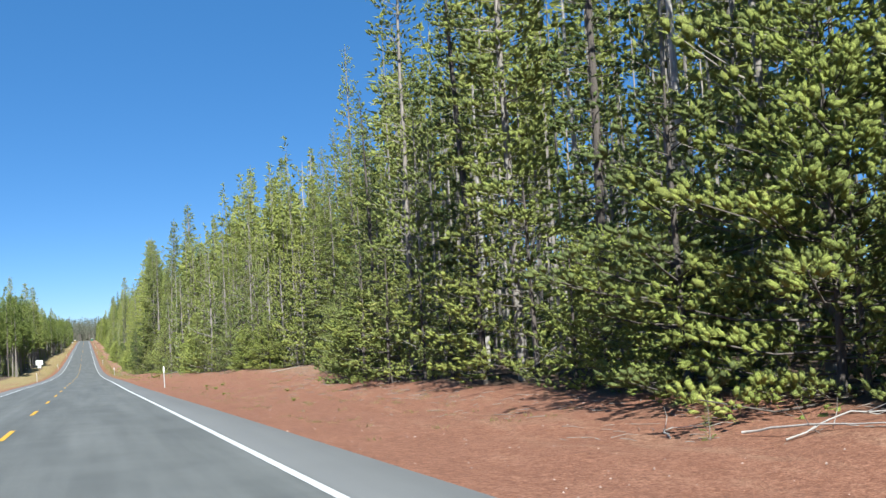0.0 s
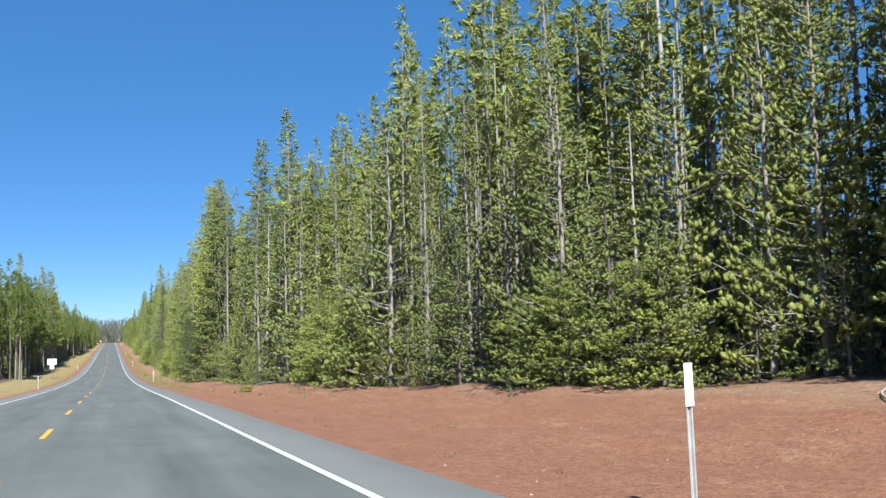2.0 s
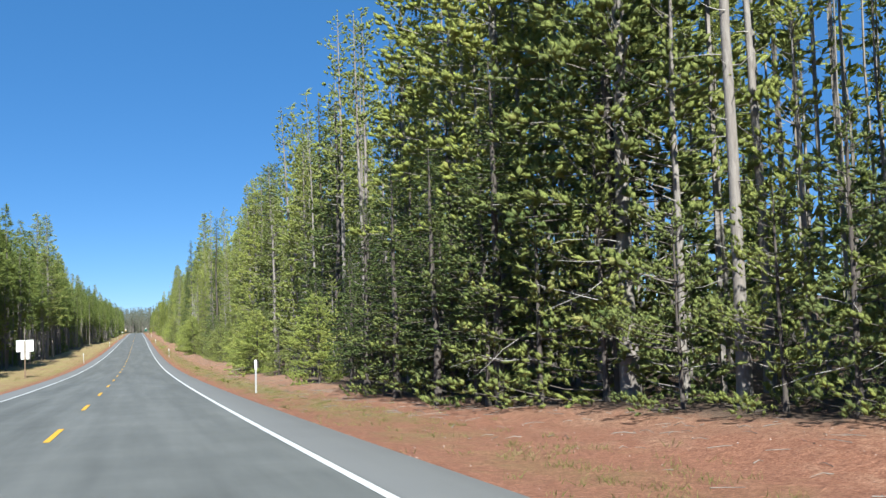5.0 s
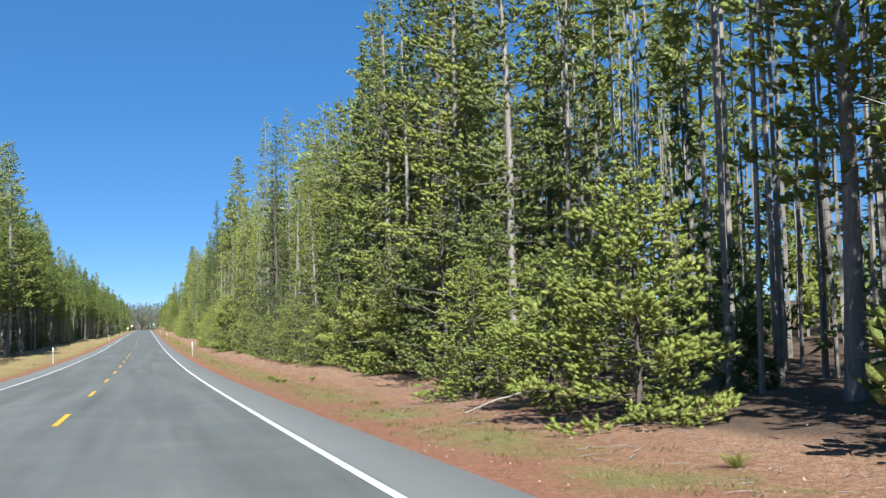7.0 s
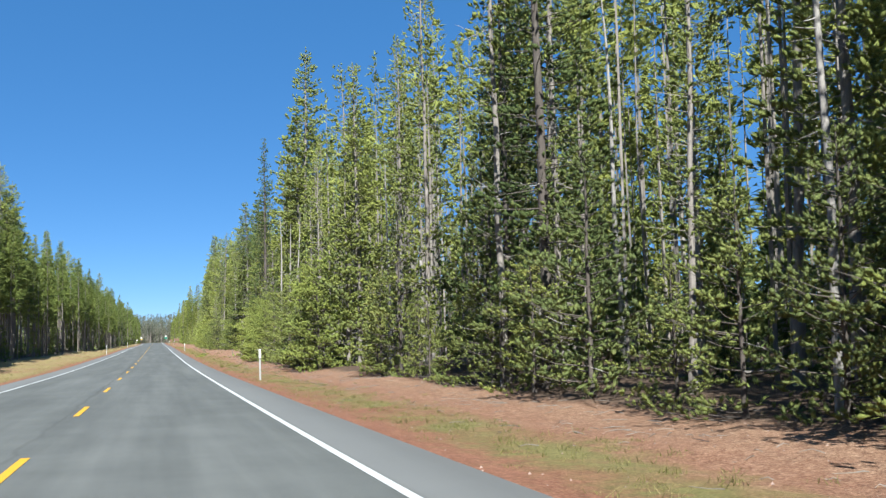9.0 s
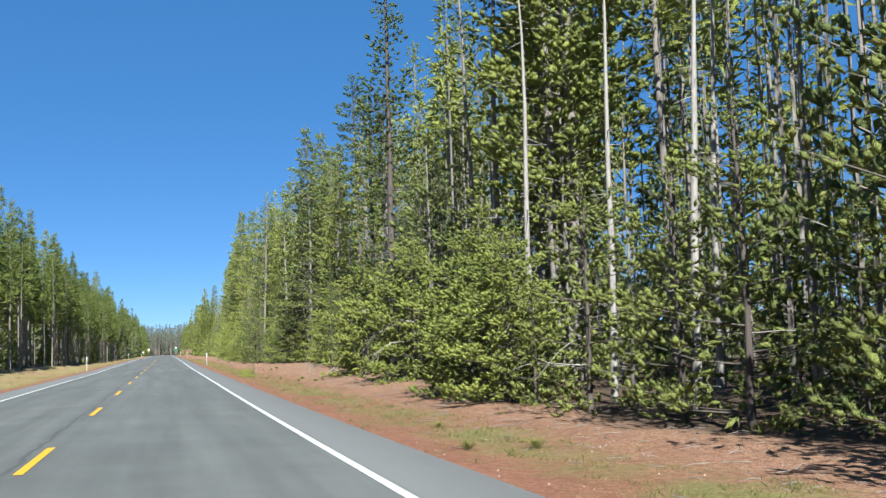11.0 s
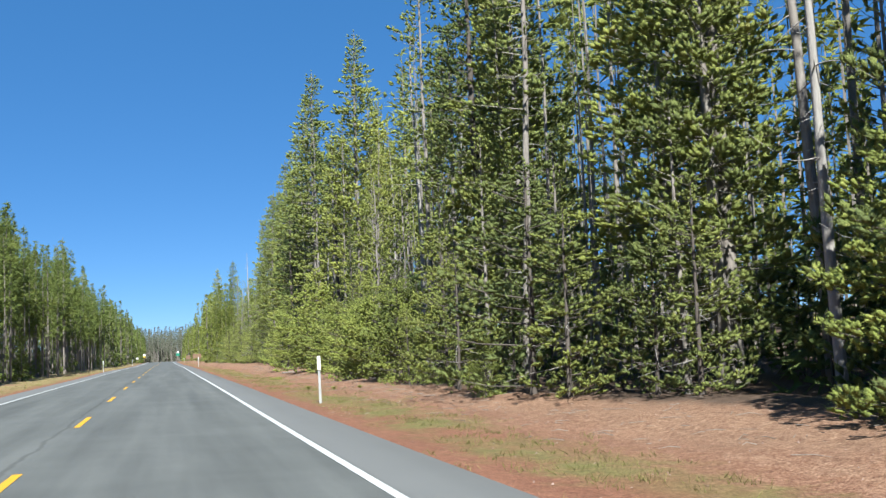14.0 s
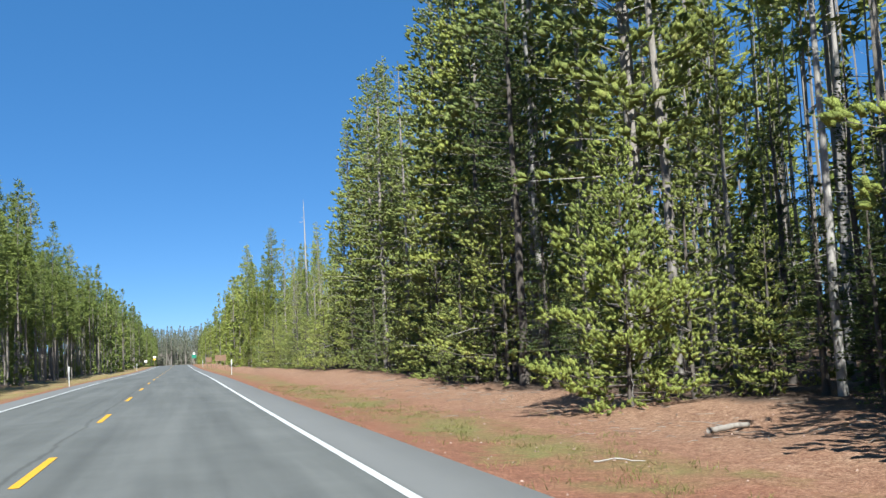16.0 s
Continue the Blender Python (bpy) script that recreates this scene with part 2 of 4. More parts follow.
# ---- trees ----
def limb(rng, z, turn, reach, rise, curl):
    """Five points of a limb that leaves the trunk at z."""
    s = np.linspace(0, 1, 5)
    a = turn + 0.25 * rng.normal() * s
    r = reach * s
    h = z + rise * r + curl * reach * s * s
    return np.stack([np.cos(a) * r, np.sin(a) * r, h], 1)


def grow(rng, height, trunk_r, crown_from, reach, step, per, rise, curl, twigs, tufts, shoot, needle, width, count, bare=0, shape=0.8, sides=8, gaps=0.0, low=0.8, inner=0.3, dead=(0.25, 0.7, 1.0), thick=2, joints=3, spread=0.25, body=0.42, bushy=0.45, belts=1):
    """A conifer: heaps of trunk and crown. reach: longest limb; step: between whorls; twigs: side twigs to a metre of limb, each with tufts of needles."""
    trunk, crown = Heap(), Heap()
    zs = np.linspace(0, height, 9)
    wob = np.cumsum(rng.normal(size=(9, 2)), 0) * height * 0.0022
    path = np.column_stack([wob - wob[0], zs])
    rad = trunk_r * (1 - zs / height) ** 0.75 + 0.012
    rad[0] *= 1.25
    trunk.add(*tube(path, rad, sides))

    def centre(z):
        return np.array([np.interp(z, zs, path[:, 0]), np.interp(z, zs, path[:, 1]), 0])

    at, way, size, inside = [], [], [], []
    z = crown_from * height
    flank = rng.uniform(0, 6.28)
    while z < height * 0.985:
        rel = (z / height - crown_from) / (1 - crown_from)
        full = reach * ((1 - rel) ** shape) * (low + (1 - low) * min(1, rel * 4)) * rng.uniform(0.82, 1.12) + 0.10
        for _ in range(thick):
            a = rng.uniform(0, 2 * np.pi)
            k = full * rng.uniform(0.03, 0.5)
            inside.append((*(centre(z) + (math.cos(a) * k, math.sin(a) * k, z + rng.uniform(-0.5, 0.5) * step)), math.cos(a), math.sin(a), rng.uniform(-0.2, 0.5), min(full, 0.9)))
        for _ in range(per):
            if rng.random() < gaps:
                continue
            turn = rng.uniform(0, 2 * np.pi)
            long = full * rng.uniform(0.55, 1.15) * (1 + 0.15 * math.cos(turn - flank))
            pts = limb(rng, z + rng.uniform(-0.5, 0.5) * step, turn, long, rise + 0.35 * rel, curl) + centre(z)
            keep = [0, 2, 4] if joints == 3 else [0, 4]
            crown.add(*tube(pts[keep], (np.array([0.014, 0.009, 0.003]) * (0.6 + long * 0.5))[[k // 2 for k in keep]], 3), 1)
            ahead = pts[4] - pts[2]
            ahead /= np.linalg.norm(ahead) + 1e-9
            side = np.cross(ahead, (0, 0, 1.0))
            n = max(2, int(long * twigs + rng.random()))
            big = min(1.0, 0.5 + 0.40 * long)
            for j in range(n + 1):
                s = 1.0 if j == n else inner + (1 - inner) * (j + rng.random()) / n
                k = s * 4
                i = min(3, int(k))
                q = pts[i] + (pts[i + 1] - pts[i]) * (k - i)
                d = ahead * rng.uniform(0.5, 1.0) + side * (1 if j % 2 else -1) * rng.uniform(0.4, 1.1) * (1.0 if j < n else 0.15) + (0, 0, rng.uniform(-0.45, 0.8) * bushy + 0.12)
                d /= np.linalg.norm(d)
                far = (0.12 + spread * long * (1.15 - s)) * rng.uniform(0.7, 1.3) if j < n else 0.02
                for h in range(tufts):
                    e = (h + 1) / tufts
                    at.append(q + d * far * (e - 0.35) + rng.normal(size=3) * 0.03)
                    way.append(d + rng.normal(size=3) * 0.35 + (0, 0, 0.2 + 0.3 * e))
                    size.append(big * rng.uniform(0.8, 1.2) * (0.85 + 0.2 * s))
        z += step * rng.uniform(0.75, 1.25) * (1 - 0.45 * rel)
    for s in np.linspace(0.93, 1.0, 6):
        at.append(path[-1] * (1, 1, s))
        way.append(rng.normal(size=3) * 0.3 + (0, 0, 1.0))
        size.append(0.55)
    inside = np.array(inside)
    into = inside[:, 3:6] + rng.normal(size=(len(inside), 3)) * 0.5
    crown.add(*cores(rng, inside[:, :3], into, 0.30 * inside[:, 6] + 0.1, 0.03 * inside[:, 6] + 0.02))
    crown.add(*brushes(rng, inside[:, :3], into, inside[:, 6], 0.28, 0.18, 0.040, 8))
    size = np.array(size)
    crown.add(*cores(rng, at, way, (shoot + 0.45 * needle) * size, body * needle * size, belts), 0)
    crown.add(*brushes(rng, at, way, size, shoot, needle, width, count))
    for _ in range(bare):
        z = rng.uniform(0.10, max(crown_from, 0.25) + 0.15 * dead[2]) * height
        pts = limb(rng, z, rng.uniform(0, 2 * np.pi), rng.uniform(*dead[:2]) * reach, rng.uniform(-0.5, 0.3), rng.uniform(-0.3, 0.4)) + centre(z)
        trunk.add(*tube(pts + np.cumsum(rng.normal(size=(5, 3)), 0) * 0.045, np.array((0.011, 0.009, 0.007, 0.005, 0.002)) * dead[2], 3), 1)
    return trunk, crown


def kind_of(name, needles, bark, seeds, settings):
    made = []
    for i, seed in enumerate(seeds):
        rng = np.random.default_rng(seed)
        t, c = grow(rng, **settings(rng, i))
        made.append((t.mesh(name + "_trunk", [bark, DEAD], True), c.mesh(name + "_crown", [needles, bark], True)))
    return made


YOUNG = kind_of("young_pine", PINE, DARKBARK, range(11, 16), lambda r, i: dict(height=5.0, trunk_r=0.05, crown_from=0.03, reach=(1.8, 1.55, 2.0, 1.65, 1.45, 1.85)[i], step=0.56, per=6, rise=-0.06, curl=0.24, twigs=8.5, tufts=1, shoot=0.13, needle=0.125, width=0.016, count=10, dead=(0.5, 0.9, 1.3), bare=3, shape=0.7, sides=6, gaps=0.12, low=0.9, inner=0.3, thick=7, spread=0.26, bushy=0.9, body=0.36, belts=1))
BUSHY = kind_of("bushy_pine", SUNLIT, DARKBARK, (18, 19, 20, 24), lambda r, i: dict(height=5.0, trunk_r=0.05, crown_from=0.02, reach=(1.9, 1.7, 2.05, 1.8)[i], step=0.44, per=8, rise=-0.13, curl=0.24, twigs=16.5, tufts=1, shoot=0.11, needle=0.115, width=0.015, count=11, dead=(0.4, 0.75, 0.9), bare=5, shape=0.6, sides=7, gaps=0.04, low=0.95, inner=0.24, thick=9, spread=0.30, bushy=1.0, body=0.34, belts=2))
SAPLING = kind_of("sapling", PINE, BARK, range(21, 24), lambda r, i: dict(height=6.5, trunk_r=0.065, crown_from=0.03, reach=(1.5, 1.35, 1.6)[i], step=0.54, per=5, rise=0.04, curl=0.20, twigs=4.6, tufts=1, shoot=0.18, needle=0.15, width=0.03, count=6, bare=7, shape=0.82, sides=5, gaps=0.10, inner=0.30, dead=(0.3, 0.9, 1.2), thick=4))
LODGE = kind_of("tall_pine", TALL, BARK, range(31, 36), lambda r, i: dict(height=20.0, trunk_r=0.125, crown_from=(0.25, 0.40, 0.15, 0.46, 0.2, 0.10, 0.3)[i], reach=(1.75, 1.6, 1.9, 1.6, 1.7, 1.85, 1.5)[i], step=0.56, per=5, rise=-0.10, curl=0.22, twigs=5.0, tufts=1, shoot=0.22, needle=0.17, width=0.028, count=8, bare=40, thick=3, dead=(0.25, 0.8, 1.3), shape=(0.6, 0.7, 0.75, 0.55, 0.7, 0.8, 0.5)[i], gaps=0.16, joints=2, inner=0.25, body=0.36))
SPIRE = kind_of("spire_pine", TALL, BARK, range(81, 85), lambda r, i: dict(height=20.0, trunk_r=0.15, crown_from=(0.14, 0.20, 0.10, 0.24)[i], reach=(2.6, 2.3, 2.5, 2.4)[i], step=0.52, per=6, rise=-0.18, curl=0.18, twigs=6.0, tufts=1, shoot=0.23, needle=0.2, width=0.03, count=8, bare=24, thick=6, dead=(0.25, 0.8, 1.3), shape=(0.9, 0.78, 1.0, 0.8)[i], gaps=0.06, joints=2, inner=0.22, body=0.36))
LODGE_IN = kind_of("inner_pine", TALL, BARK, range(41, 45), lambda r, i: dict(height=20.0, trunk_r=0.125, crown_from=(0.50, 0.56, 0.44, 0.64)[i], reach=(1.5, 1.4, 1.6, 1.3)[i], step=0.66, per=5, rise=-0.08, curl=0.18, twigs=3.4, tufts=1, shoot=0.24, needle=0.19, width=0.05, count=6, bare=36, dead=(0.25, 0.8, 1.3), shape=0.6, gaps=0.28, joints=2, inner=0.28))
FIRS = kind_of("fir", FIR, DARKBARK, range(51, 54), lambda r, i: dict(height=19.0, trunk_r=0.16, crown_from=(0.05, 0.12, 0.2)[i], reach=(2.3, 2.1, 2.0)[i], step=0.56, per=5, rise=-0.25, curl=0.14, twigs=4.2, tufts=1, shoot=0.22, needle=0.16, width=0.036, count=6, bare=14, thick=5, shape=0.95, gaps=0.06, joints=2, inner=0.22))
OLD = kind_of("old_pine", FIR, DARKBARK, (61, 62), lambda r, i: dict(height=22.0, trunk_r=0.23, crown_from=(0.42, 0.5)[i], reach=(2.8, 2.6)[i], step=0.6, per=5, rise=-0.1, curl=0.15, twigs=4.0, tufts=1, shoot=0.22, needle=0.17, width=0.04, count=6, bare=34, shape=0.6, sides=10, gaps=0.15, joints=2, thick=4))


def snag_meshes(seed):
    """A dead pine: the trunk with its twigs, then each larger dead branch."""
    rng = np.random.default_rng(seed)
    t, out = Heap(), []
    zs = np.linspace(0, 17, 7)
    path = np.column_stack([np.cumsum(rng.normal(size=7)) * 0.06, np.cumsum(rng.normal(size=7)) * 0.06, zs])
    t.add(*tube(path, 0.13 * (1 - zs / 17) ** 0.7 + 0.015, 7))
    for i in range(45):
        z = rng.uniform(3, 16.3)
        large = i < 12
        pts = limb(rng, z, rng.uniform(0, 6.28), (rng.uniform(0.8, 1.5) if large else rng.uniform(0.2, 0.7)) * (1.1 - z / 22), rng.uniform(-0.5, 0.2), rng.uniform(-0.3, 0.2)) + (np.interp(z, zs, path[:, 0]), np.interp(z, zs, path[:, 1]), 0)
        if large:
            b = Heap()
            b.add(*tube(pts, (0.024, 0.02, 0.015, 0.010, 0.003), 4))
            out.append(b.mesh("dead_branch", [DEAD]))
        else:
            t.add(*tube(pts[[0, 2, 4]], (0.014, 0.009, 0.003), 3))
    return [t.mesh("snag_trunk", [DEAD], True)] + out


SNAGS = [snag_meshes(s) for s in (71, 72, 73)]


def plant(name, meshes, x, y, scale, turn, label, group, lean=(0, 0), wide=1.0):
    """A tree of its own: trunk and crown under an empty at its foot."""
    foot = new(name)
    foot.empty_display_size = 0.3
    foot.matrix_basis = pose(x, y, float(land_z(x, y)) - 0.06, lean[0], lean[1], turn) @ Matrix.Diagonal((scale * wide, scale * wide, scale, 1))
    tagged(foot, label, "tree", group)
    for i, me in enumerate(meshes):
        part("trunk" if i == 0 else "dead_branch" if name == "dead_pine" else "crown", me, foot)
    return foot


def lo_tree(rng, height, crown_from, reach, clumps, count, size, width, trunk_r, sides=4, shape=0.75):
    """A far tree as plain arrays: trunk and whorls of drooping sprays, ending in a leader."""
    h = Heap()
    h.add(*tube([(0, 0, -0.3), (rng.normal() * 0.1, rng.normal() * 0.1, height * 0.5), (0, 0, height * 0.97)], (trunk_r, trunk_r * 0.65, 0.01), sides), 0)
    rel = np.sort(rng.uniform(0, 1, clumps)) ** 0.95
    z = height * (crown_from + (1 - crown_from) * rel)
    uneven = 0.75 + 0.35 * np.sin(rel * rng.uniform(14, 30) + rng.uniform(0, 6)) * rng.uniform(0.3, 1.0)
    r = reach * (1 - rel) ** shape * np.sqrt(rng.uniform(0.06, 1, clumps)) * uneven + 0.05
    a = rng.uniform(0, 2 * np.pi, clumps)
    out = np.stack([np.cos(a), np.sin(a), 0.45 * rel - 0.1], 1) * 1.2
    at = np.stack([np.cos(a) * r * 0.8, np.sin(a) * r * 0.8, z - 0.12 * r], 1)
    big = 1.15 - 0.6 * rel
    for lo, hi in ((0.0, 0.3), (0.3, 0.6), (0.6, 0.85), (0.85, 1.01)):
        pick = (rel >= lo) & (rel < hi)
        if pick.any():
            k = float(big[pick].mean())
            h.add(*blades_lo(rng, at[pick], out[pick], size * k, width * k, count), 1)
    tip = np.array([[0, 0, height * q] for q in (0.955, 0.975)])
    h.add(*blades_lo(rng, tip, np.array([[0, 0, 2.5]] * 2), size * 0.6, width * 0.45, 5), 1)
    return h.arrays()


def woods(name, kinds, spots, mats, label):
    """Many trees joined in one mesh. spots: x, y, kind, scale, turn."""
    vs, fs, ms, n = [], [], [], 0
    for x, y, k, sc, tu in spots:
        v, f, m = kinds[k]
        c, s = math.cos(tu) * sc, math.sin(tu) * sc
        vs.append(np.stack([v[:, 0] * c - v[:, 1] * s + x, v[:, 0] * s + v[:, 1] * c + y, v[:, 2] * sc + float(land_z(x, y))], 1))
        fs.append(f + n)
        ms.append(m)
        n += len(v)
    ob = new(name, mesh_of(name, np.concatenate(vs), np.concatenate(fs), mats, np.concatenate(ms)))
    return tagged(ob, label, "trees", kind="stuff")


# ---- ground and road ----
def ground_material():
    m, n, l, b = mat("cinder_and_forest_floor", 0.95)
    pos = place_of(n)
    x, y = axis(n, l, pos, 0), axis(n, l, pos, 1)
    big = noise_node(n, l, pos, 0.35, 4.0)
    mid = noise_node(n, l, pos, 2.0, 5.0)
    streak = noise_node(n, l, stretched(n, l, pos, 1.6, 0.5, 1), 1.0, 5.0, 0.65)
    clod = noise_node(n, l, pos, 7.0, 4.0, 0.7)
    fine = noise_node(n, l, pos, 26.0, 3.0, 0.8)
    mixed = maths(n, l, "ADD", maths(n, l, "MULTIPLY", fine, 0.62), maths(n, l, "ADD", maths(n, l, "MULTIPLY", clod, 0.30), maths(n, l, "MULTIPLY", streak, 0.08)))
    cinder = ramp(n, l, mixed, (0.38, (0.112, 0.045, 0.026)), (0.5, (0.208, 0.092, 0.053)), (0.61, (0.33, 0.168, 0.105)))
    litter = ramp(n, l, mixed, (0.38, (0.090, 0.046, 0.027)), (0.5, (0.225, 0.124, 0.074)), (0.61, (0.40, 0.268, 0.176)))
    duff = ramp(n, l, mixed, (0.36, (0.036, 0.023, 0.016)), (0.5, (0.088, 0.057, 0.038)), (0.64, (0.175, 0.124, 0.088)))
    a = maths(n, l, "ADD", maths(n, l, "ABSOLUTE", x), maths(n, l, "MULTIPLY", maths(n, l, "SUBTRACT", mid, 0.5), 3.4))
    far = rerange(n, l, y, 120.0, 185.0, 14.0, 7.6)
    t = rerange(n, l, maths(n, l, "SUBTRACT", a, far), -0.8, 2.4)
    col = blend(n, l, t, cinder, litter)
    pale = maths(n, l, "MULTIPLY", rerange(n, l, maths(n, l, "ADD", streak, maths(n, l, "MULTIPLY", big, 0.6)), 0.84, 1.02, 0.0, 0.55), rerange(n, l, a, 6.0, 8.5))
    col = blend(n, l, pale, col, litter)
    green = ramp(n, l, mixed, (0.38, (0.073, 0.088, 0.023)), (0.6, (0.212, 0.197, 0.066)))
    strip = maths(n, l, "MULTIPLY", rerange(n, l, maths(n, l, "ABSOLUTE", maths(n, l, "SUBTRACT", a, 7.1)), 1.4, 0.3), rerange(n, l, y, 130.0, 190.0))
    col = blend(n, l, maths(n, l, "MULTIPLY", strip, rerange(n, l, big, 0.36, 0.60, 0.0, 0.85)), col, green)
    straw = ramp(n, l, mixed, (0.38, (0.146, 0.110, 0.040)), (0.6, (0.307, 0.248, 0.110)))
    across = maths(n, l, "MULTIPLY", rerange(n, l, x, -6.2, -7.4), rerange(n, l, big, 0.3, 0.55))
    col = blend(n, l, across, col, straw)
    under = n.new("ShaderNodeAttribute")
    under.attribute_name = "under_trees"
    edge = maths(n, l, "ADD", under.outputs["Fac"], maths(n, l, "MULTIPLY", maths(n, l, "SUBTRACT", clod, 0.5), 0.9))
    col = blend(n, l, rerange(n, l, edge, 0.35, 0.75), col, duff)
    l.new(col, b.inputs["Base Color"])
    bump(n, l, b, maths(n, l, "ADD", mixed, mid), 0.9, 0.07)
    return m


def strip_mesh(name, xs, ys, zfun, mats, smooth=True):
    gx, gy = np.meshgrid(xs, ys)
    v = np.stack([gx.ravel(), gy.ravel(), zfun(gx.ravel(), gy.ravel())], 1)
    w = len(xs)
    i = (np.arange(len(ys) - 1)[:, None] * w + np.arange(w - 1)[None]).ravel()
    f = np.concatenate([np.stack([i, i + 1, i + w + 1], 1), np.stack([i, i + w + 1, i + w], 1)])
    return mesh_of(name, v, f, mats, smooth=smooth)


GROUND = ground_material()
gx = np.concatenate([[-3500, -900, -250, -90, -45, -30, -22, -17], np.arange(-15, -5.4, 1.2), [-5.25, -5.05, 0, 5.05], np.arange(5.25, 16.1, 0.45), [17.5, 20, 24, 30, 40, 60, 120, 400, 1200, 3500]])
gy = np.concatenate([[-3500, -900, -250, -90], np.arange(-40, 540, 0.9), np.arange(540, 1040, 8), [1050, 1085, 1120, 1190, 1260, 1330, 1400, 1700, 2000, 4500]])
ground_me = strip_mesh("ground", gx, gy, land_z, [GROUND])
co = np.empty(len(ground_me.vertices) * 3, np.float32)
ground_me.vertices.foreach_get("co", co)
co = co.reshape(-1, 3)
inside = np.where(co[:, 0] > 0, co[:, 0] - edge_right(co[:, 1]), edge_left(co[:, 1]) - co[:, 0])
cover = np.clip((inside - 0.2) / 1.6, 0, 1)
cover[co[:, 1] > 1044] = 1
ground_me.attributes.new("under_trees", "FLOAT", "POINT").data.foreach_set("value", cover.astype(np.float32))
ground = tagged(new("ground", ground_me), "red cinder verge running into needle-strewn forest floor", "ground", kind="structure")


def asphalt_material():
    m, n, l, b = mat("worn_asphalt", 0.85)
    pos = place_of(n)
    x = axis(n, l, pos, 0)
    grain = noise_node(n, l, pos, 45.0, 3.0, 0.8)
    long = noise_node(n, l, stretched(n, l, pos, 1.3, 0.05, 1), 1.0, 4.0)
    blot = noise_node(n, l, pos, 0.6, 4.0)
    v = maths(n, l, "ADD", maths(n, l, "MULTIPLY", long, 0.62), maths(n, l, "MULTIPLY", blot, 0.28))
    v = maths(n, l, "ADD", v, maths(n, l, "MULTIPLY", grain, 0.35))
    col = ramp(n, l, v, (0.35, (0.058, 0.060, 0.057)), (0.6, (0.097, 0.101, 0.095)), (0.85, (0.140, 0.144, 0.135)))
    edge = rerange(n, l, maths(n, l, "ABSOLUTE", x), 3.95, 4.15, 0.0, 0.6)
    col = blend(n, l, edge, col, (0.172, 0.172, 0.168))
    wander = maths(n, l, "MULTIPLY", maths(n, l, "SUBTRACT", noise_node(n, l, stretched(n, l, pos, 0.2, 0.35, 1), 1.0, 5.0, 0.7), 0.5), 0.5)
    gap = maths(n, l, "ABSOLUTE", maths(n, l, "ADD", maths(n, l, "ADD", x, 0.22), wander))
    seam = maths(n, l, "MULTIPLY", rerange(n, l, gap, 0.055, 0.02, 0.0, 0.38), rerange(n, l, axis(n, l, pos, 1), 250.0, 300.0))
    col = blend(n, l, seam, col, (0.033, 0.031, 0.029))
    l.new(col, b.inputs["Base Color"])
    bump(n, l, b, grain, 0.5, 0.01)
    return m


def paint_material(name, a, b_, worn):
    m, n, l, b = mat(name, 0.6)
    pos = place_of(n)
    f = noise_node(n, l, pos, 14.0, 5.0, 0.7)
    l.new(ramp(n, l, f, (0.28, worn), (0.42, a), (0.8, b_)), b.inputs["Base Color"])
    return m


ASPHALT = asphalt_material()
WHITE = paint_material("white_road_paint", (0.46, 0.465, 0.45), (0.55, 0.555, 0.54), (0.19, 0.195, 0.188))
YELLOW = paint_material("yellow_road_paint", (0.54, 0.295, 0.016), (0.62, 0.36, 0.024), (0.26, 0.20, 0.08))


def crown_z(x, y):
    return road_z(y) - 0.02 * np.abs(x)


ry = np.concatenate([np.arange(-60, 560, 2.0), np.arange(560, 1041, 5.0)])
rx = np.array([-PAVED - 0.06, -PAVED, -3.9, -2, 0, 2, 3.99, PAVED, PAVED + 0.06])
road = tagged(new("road", strip_mesh("road", rx, ry, lambda x, y: crown_z(x, y) - np.where(np.abs(x) > PAVED, 0.09, 0), [ASPHALT])), "worn grey asphalt two-lane highway with paved shoulders", "road", kind="structure")
for x0 in (3.99, -3.90):
    part("edge_line", strip_mesh("edge_line", np.array([x0 - 0.06, x0 + 0.06]), ry, lambda x, y: crown_z(x, y) + 0.005, [WHITE]), road, "solid white painted edge line")
DASH0, CYCLE, DASH = 16.456, 12.192, 3.7
for i in range(-4, 84):
    y0 = DASH0 + i * CYCLE
    part("lane_dash", strip_mesh("lane_dash", np.array([-0.06, 0.06]), np.linspace(y0, y0 + DASH, 3), lambda x, y: crown_z(x, y) + 0.006, [YELLOW]), road)

# ---- the stand of trees beside the car ----
rng = np.random.default_rng(5)


def along(y0, y1, step):
    y = y0
    while y < y1:
        yield y
        y += step * rng.uniform(0.55, 1.45)


CLEAR = ((309, 316.5), (467, 478), (352.5, 359.5), (213, 233), (392, 398))     # before the broad pines, which stand in the sun
GAPS = (*CLEAR, (420.5, 426.5), (179, 201), (206, 215.5), (364, 371), (376, 394), (477.5, 485.5), (489.5, 503))
OPEN = ((183, 240), (318, 352), (427, 443), (470, 502))     # stretches of bare trunks, where light falls in


def in_open(y):
    return any(a < y < b for a, b in OPEN)


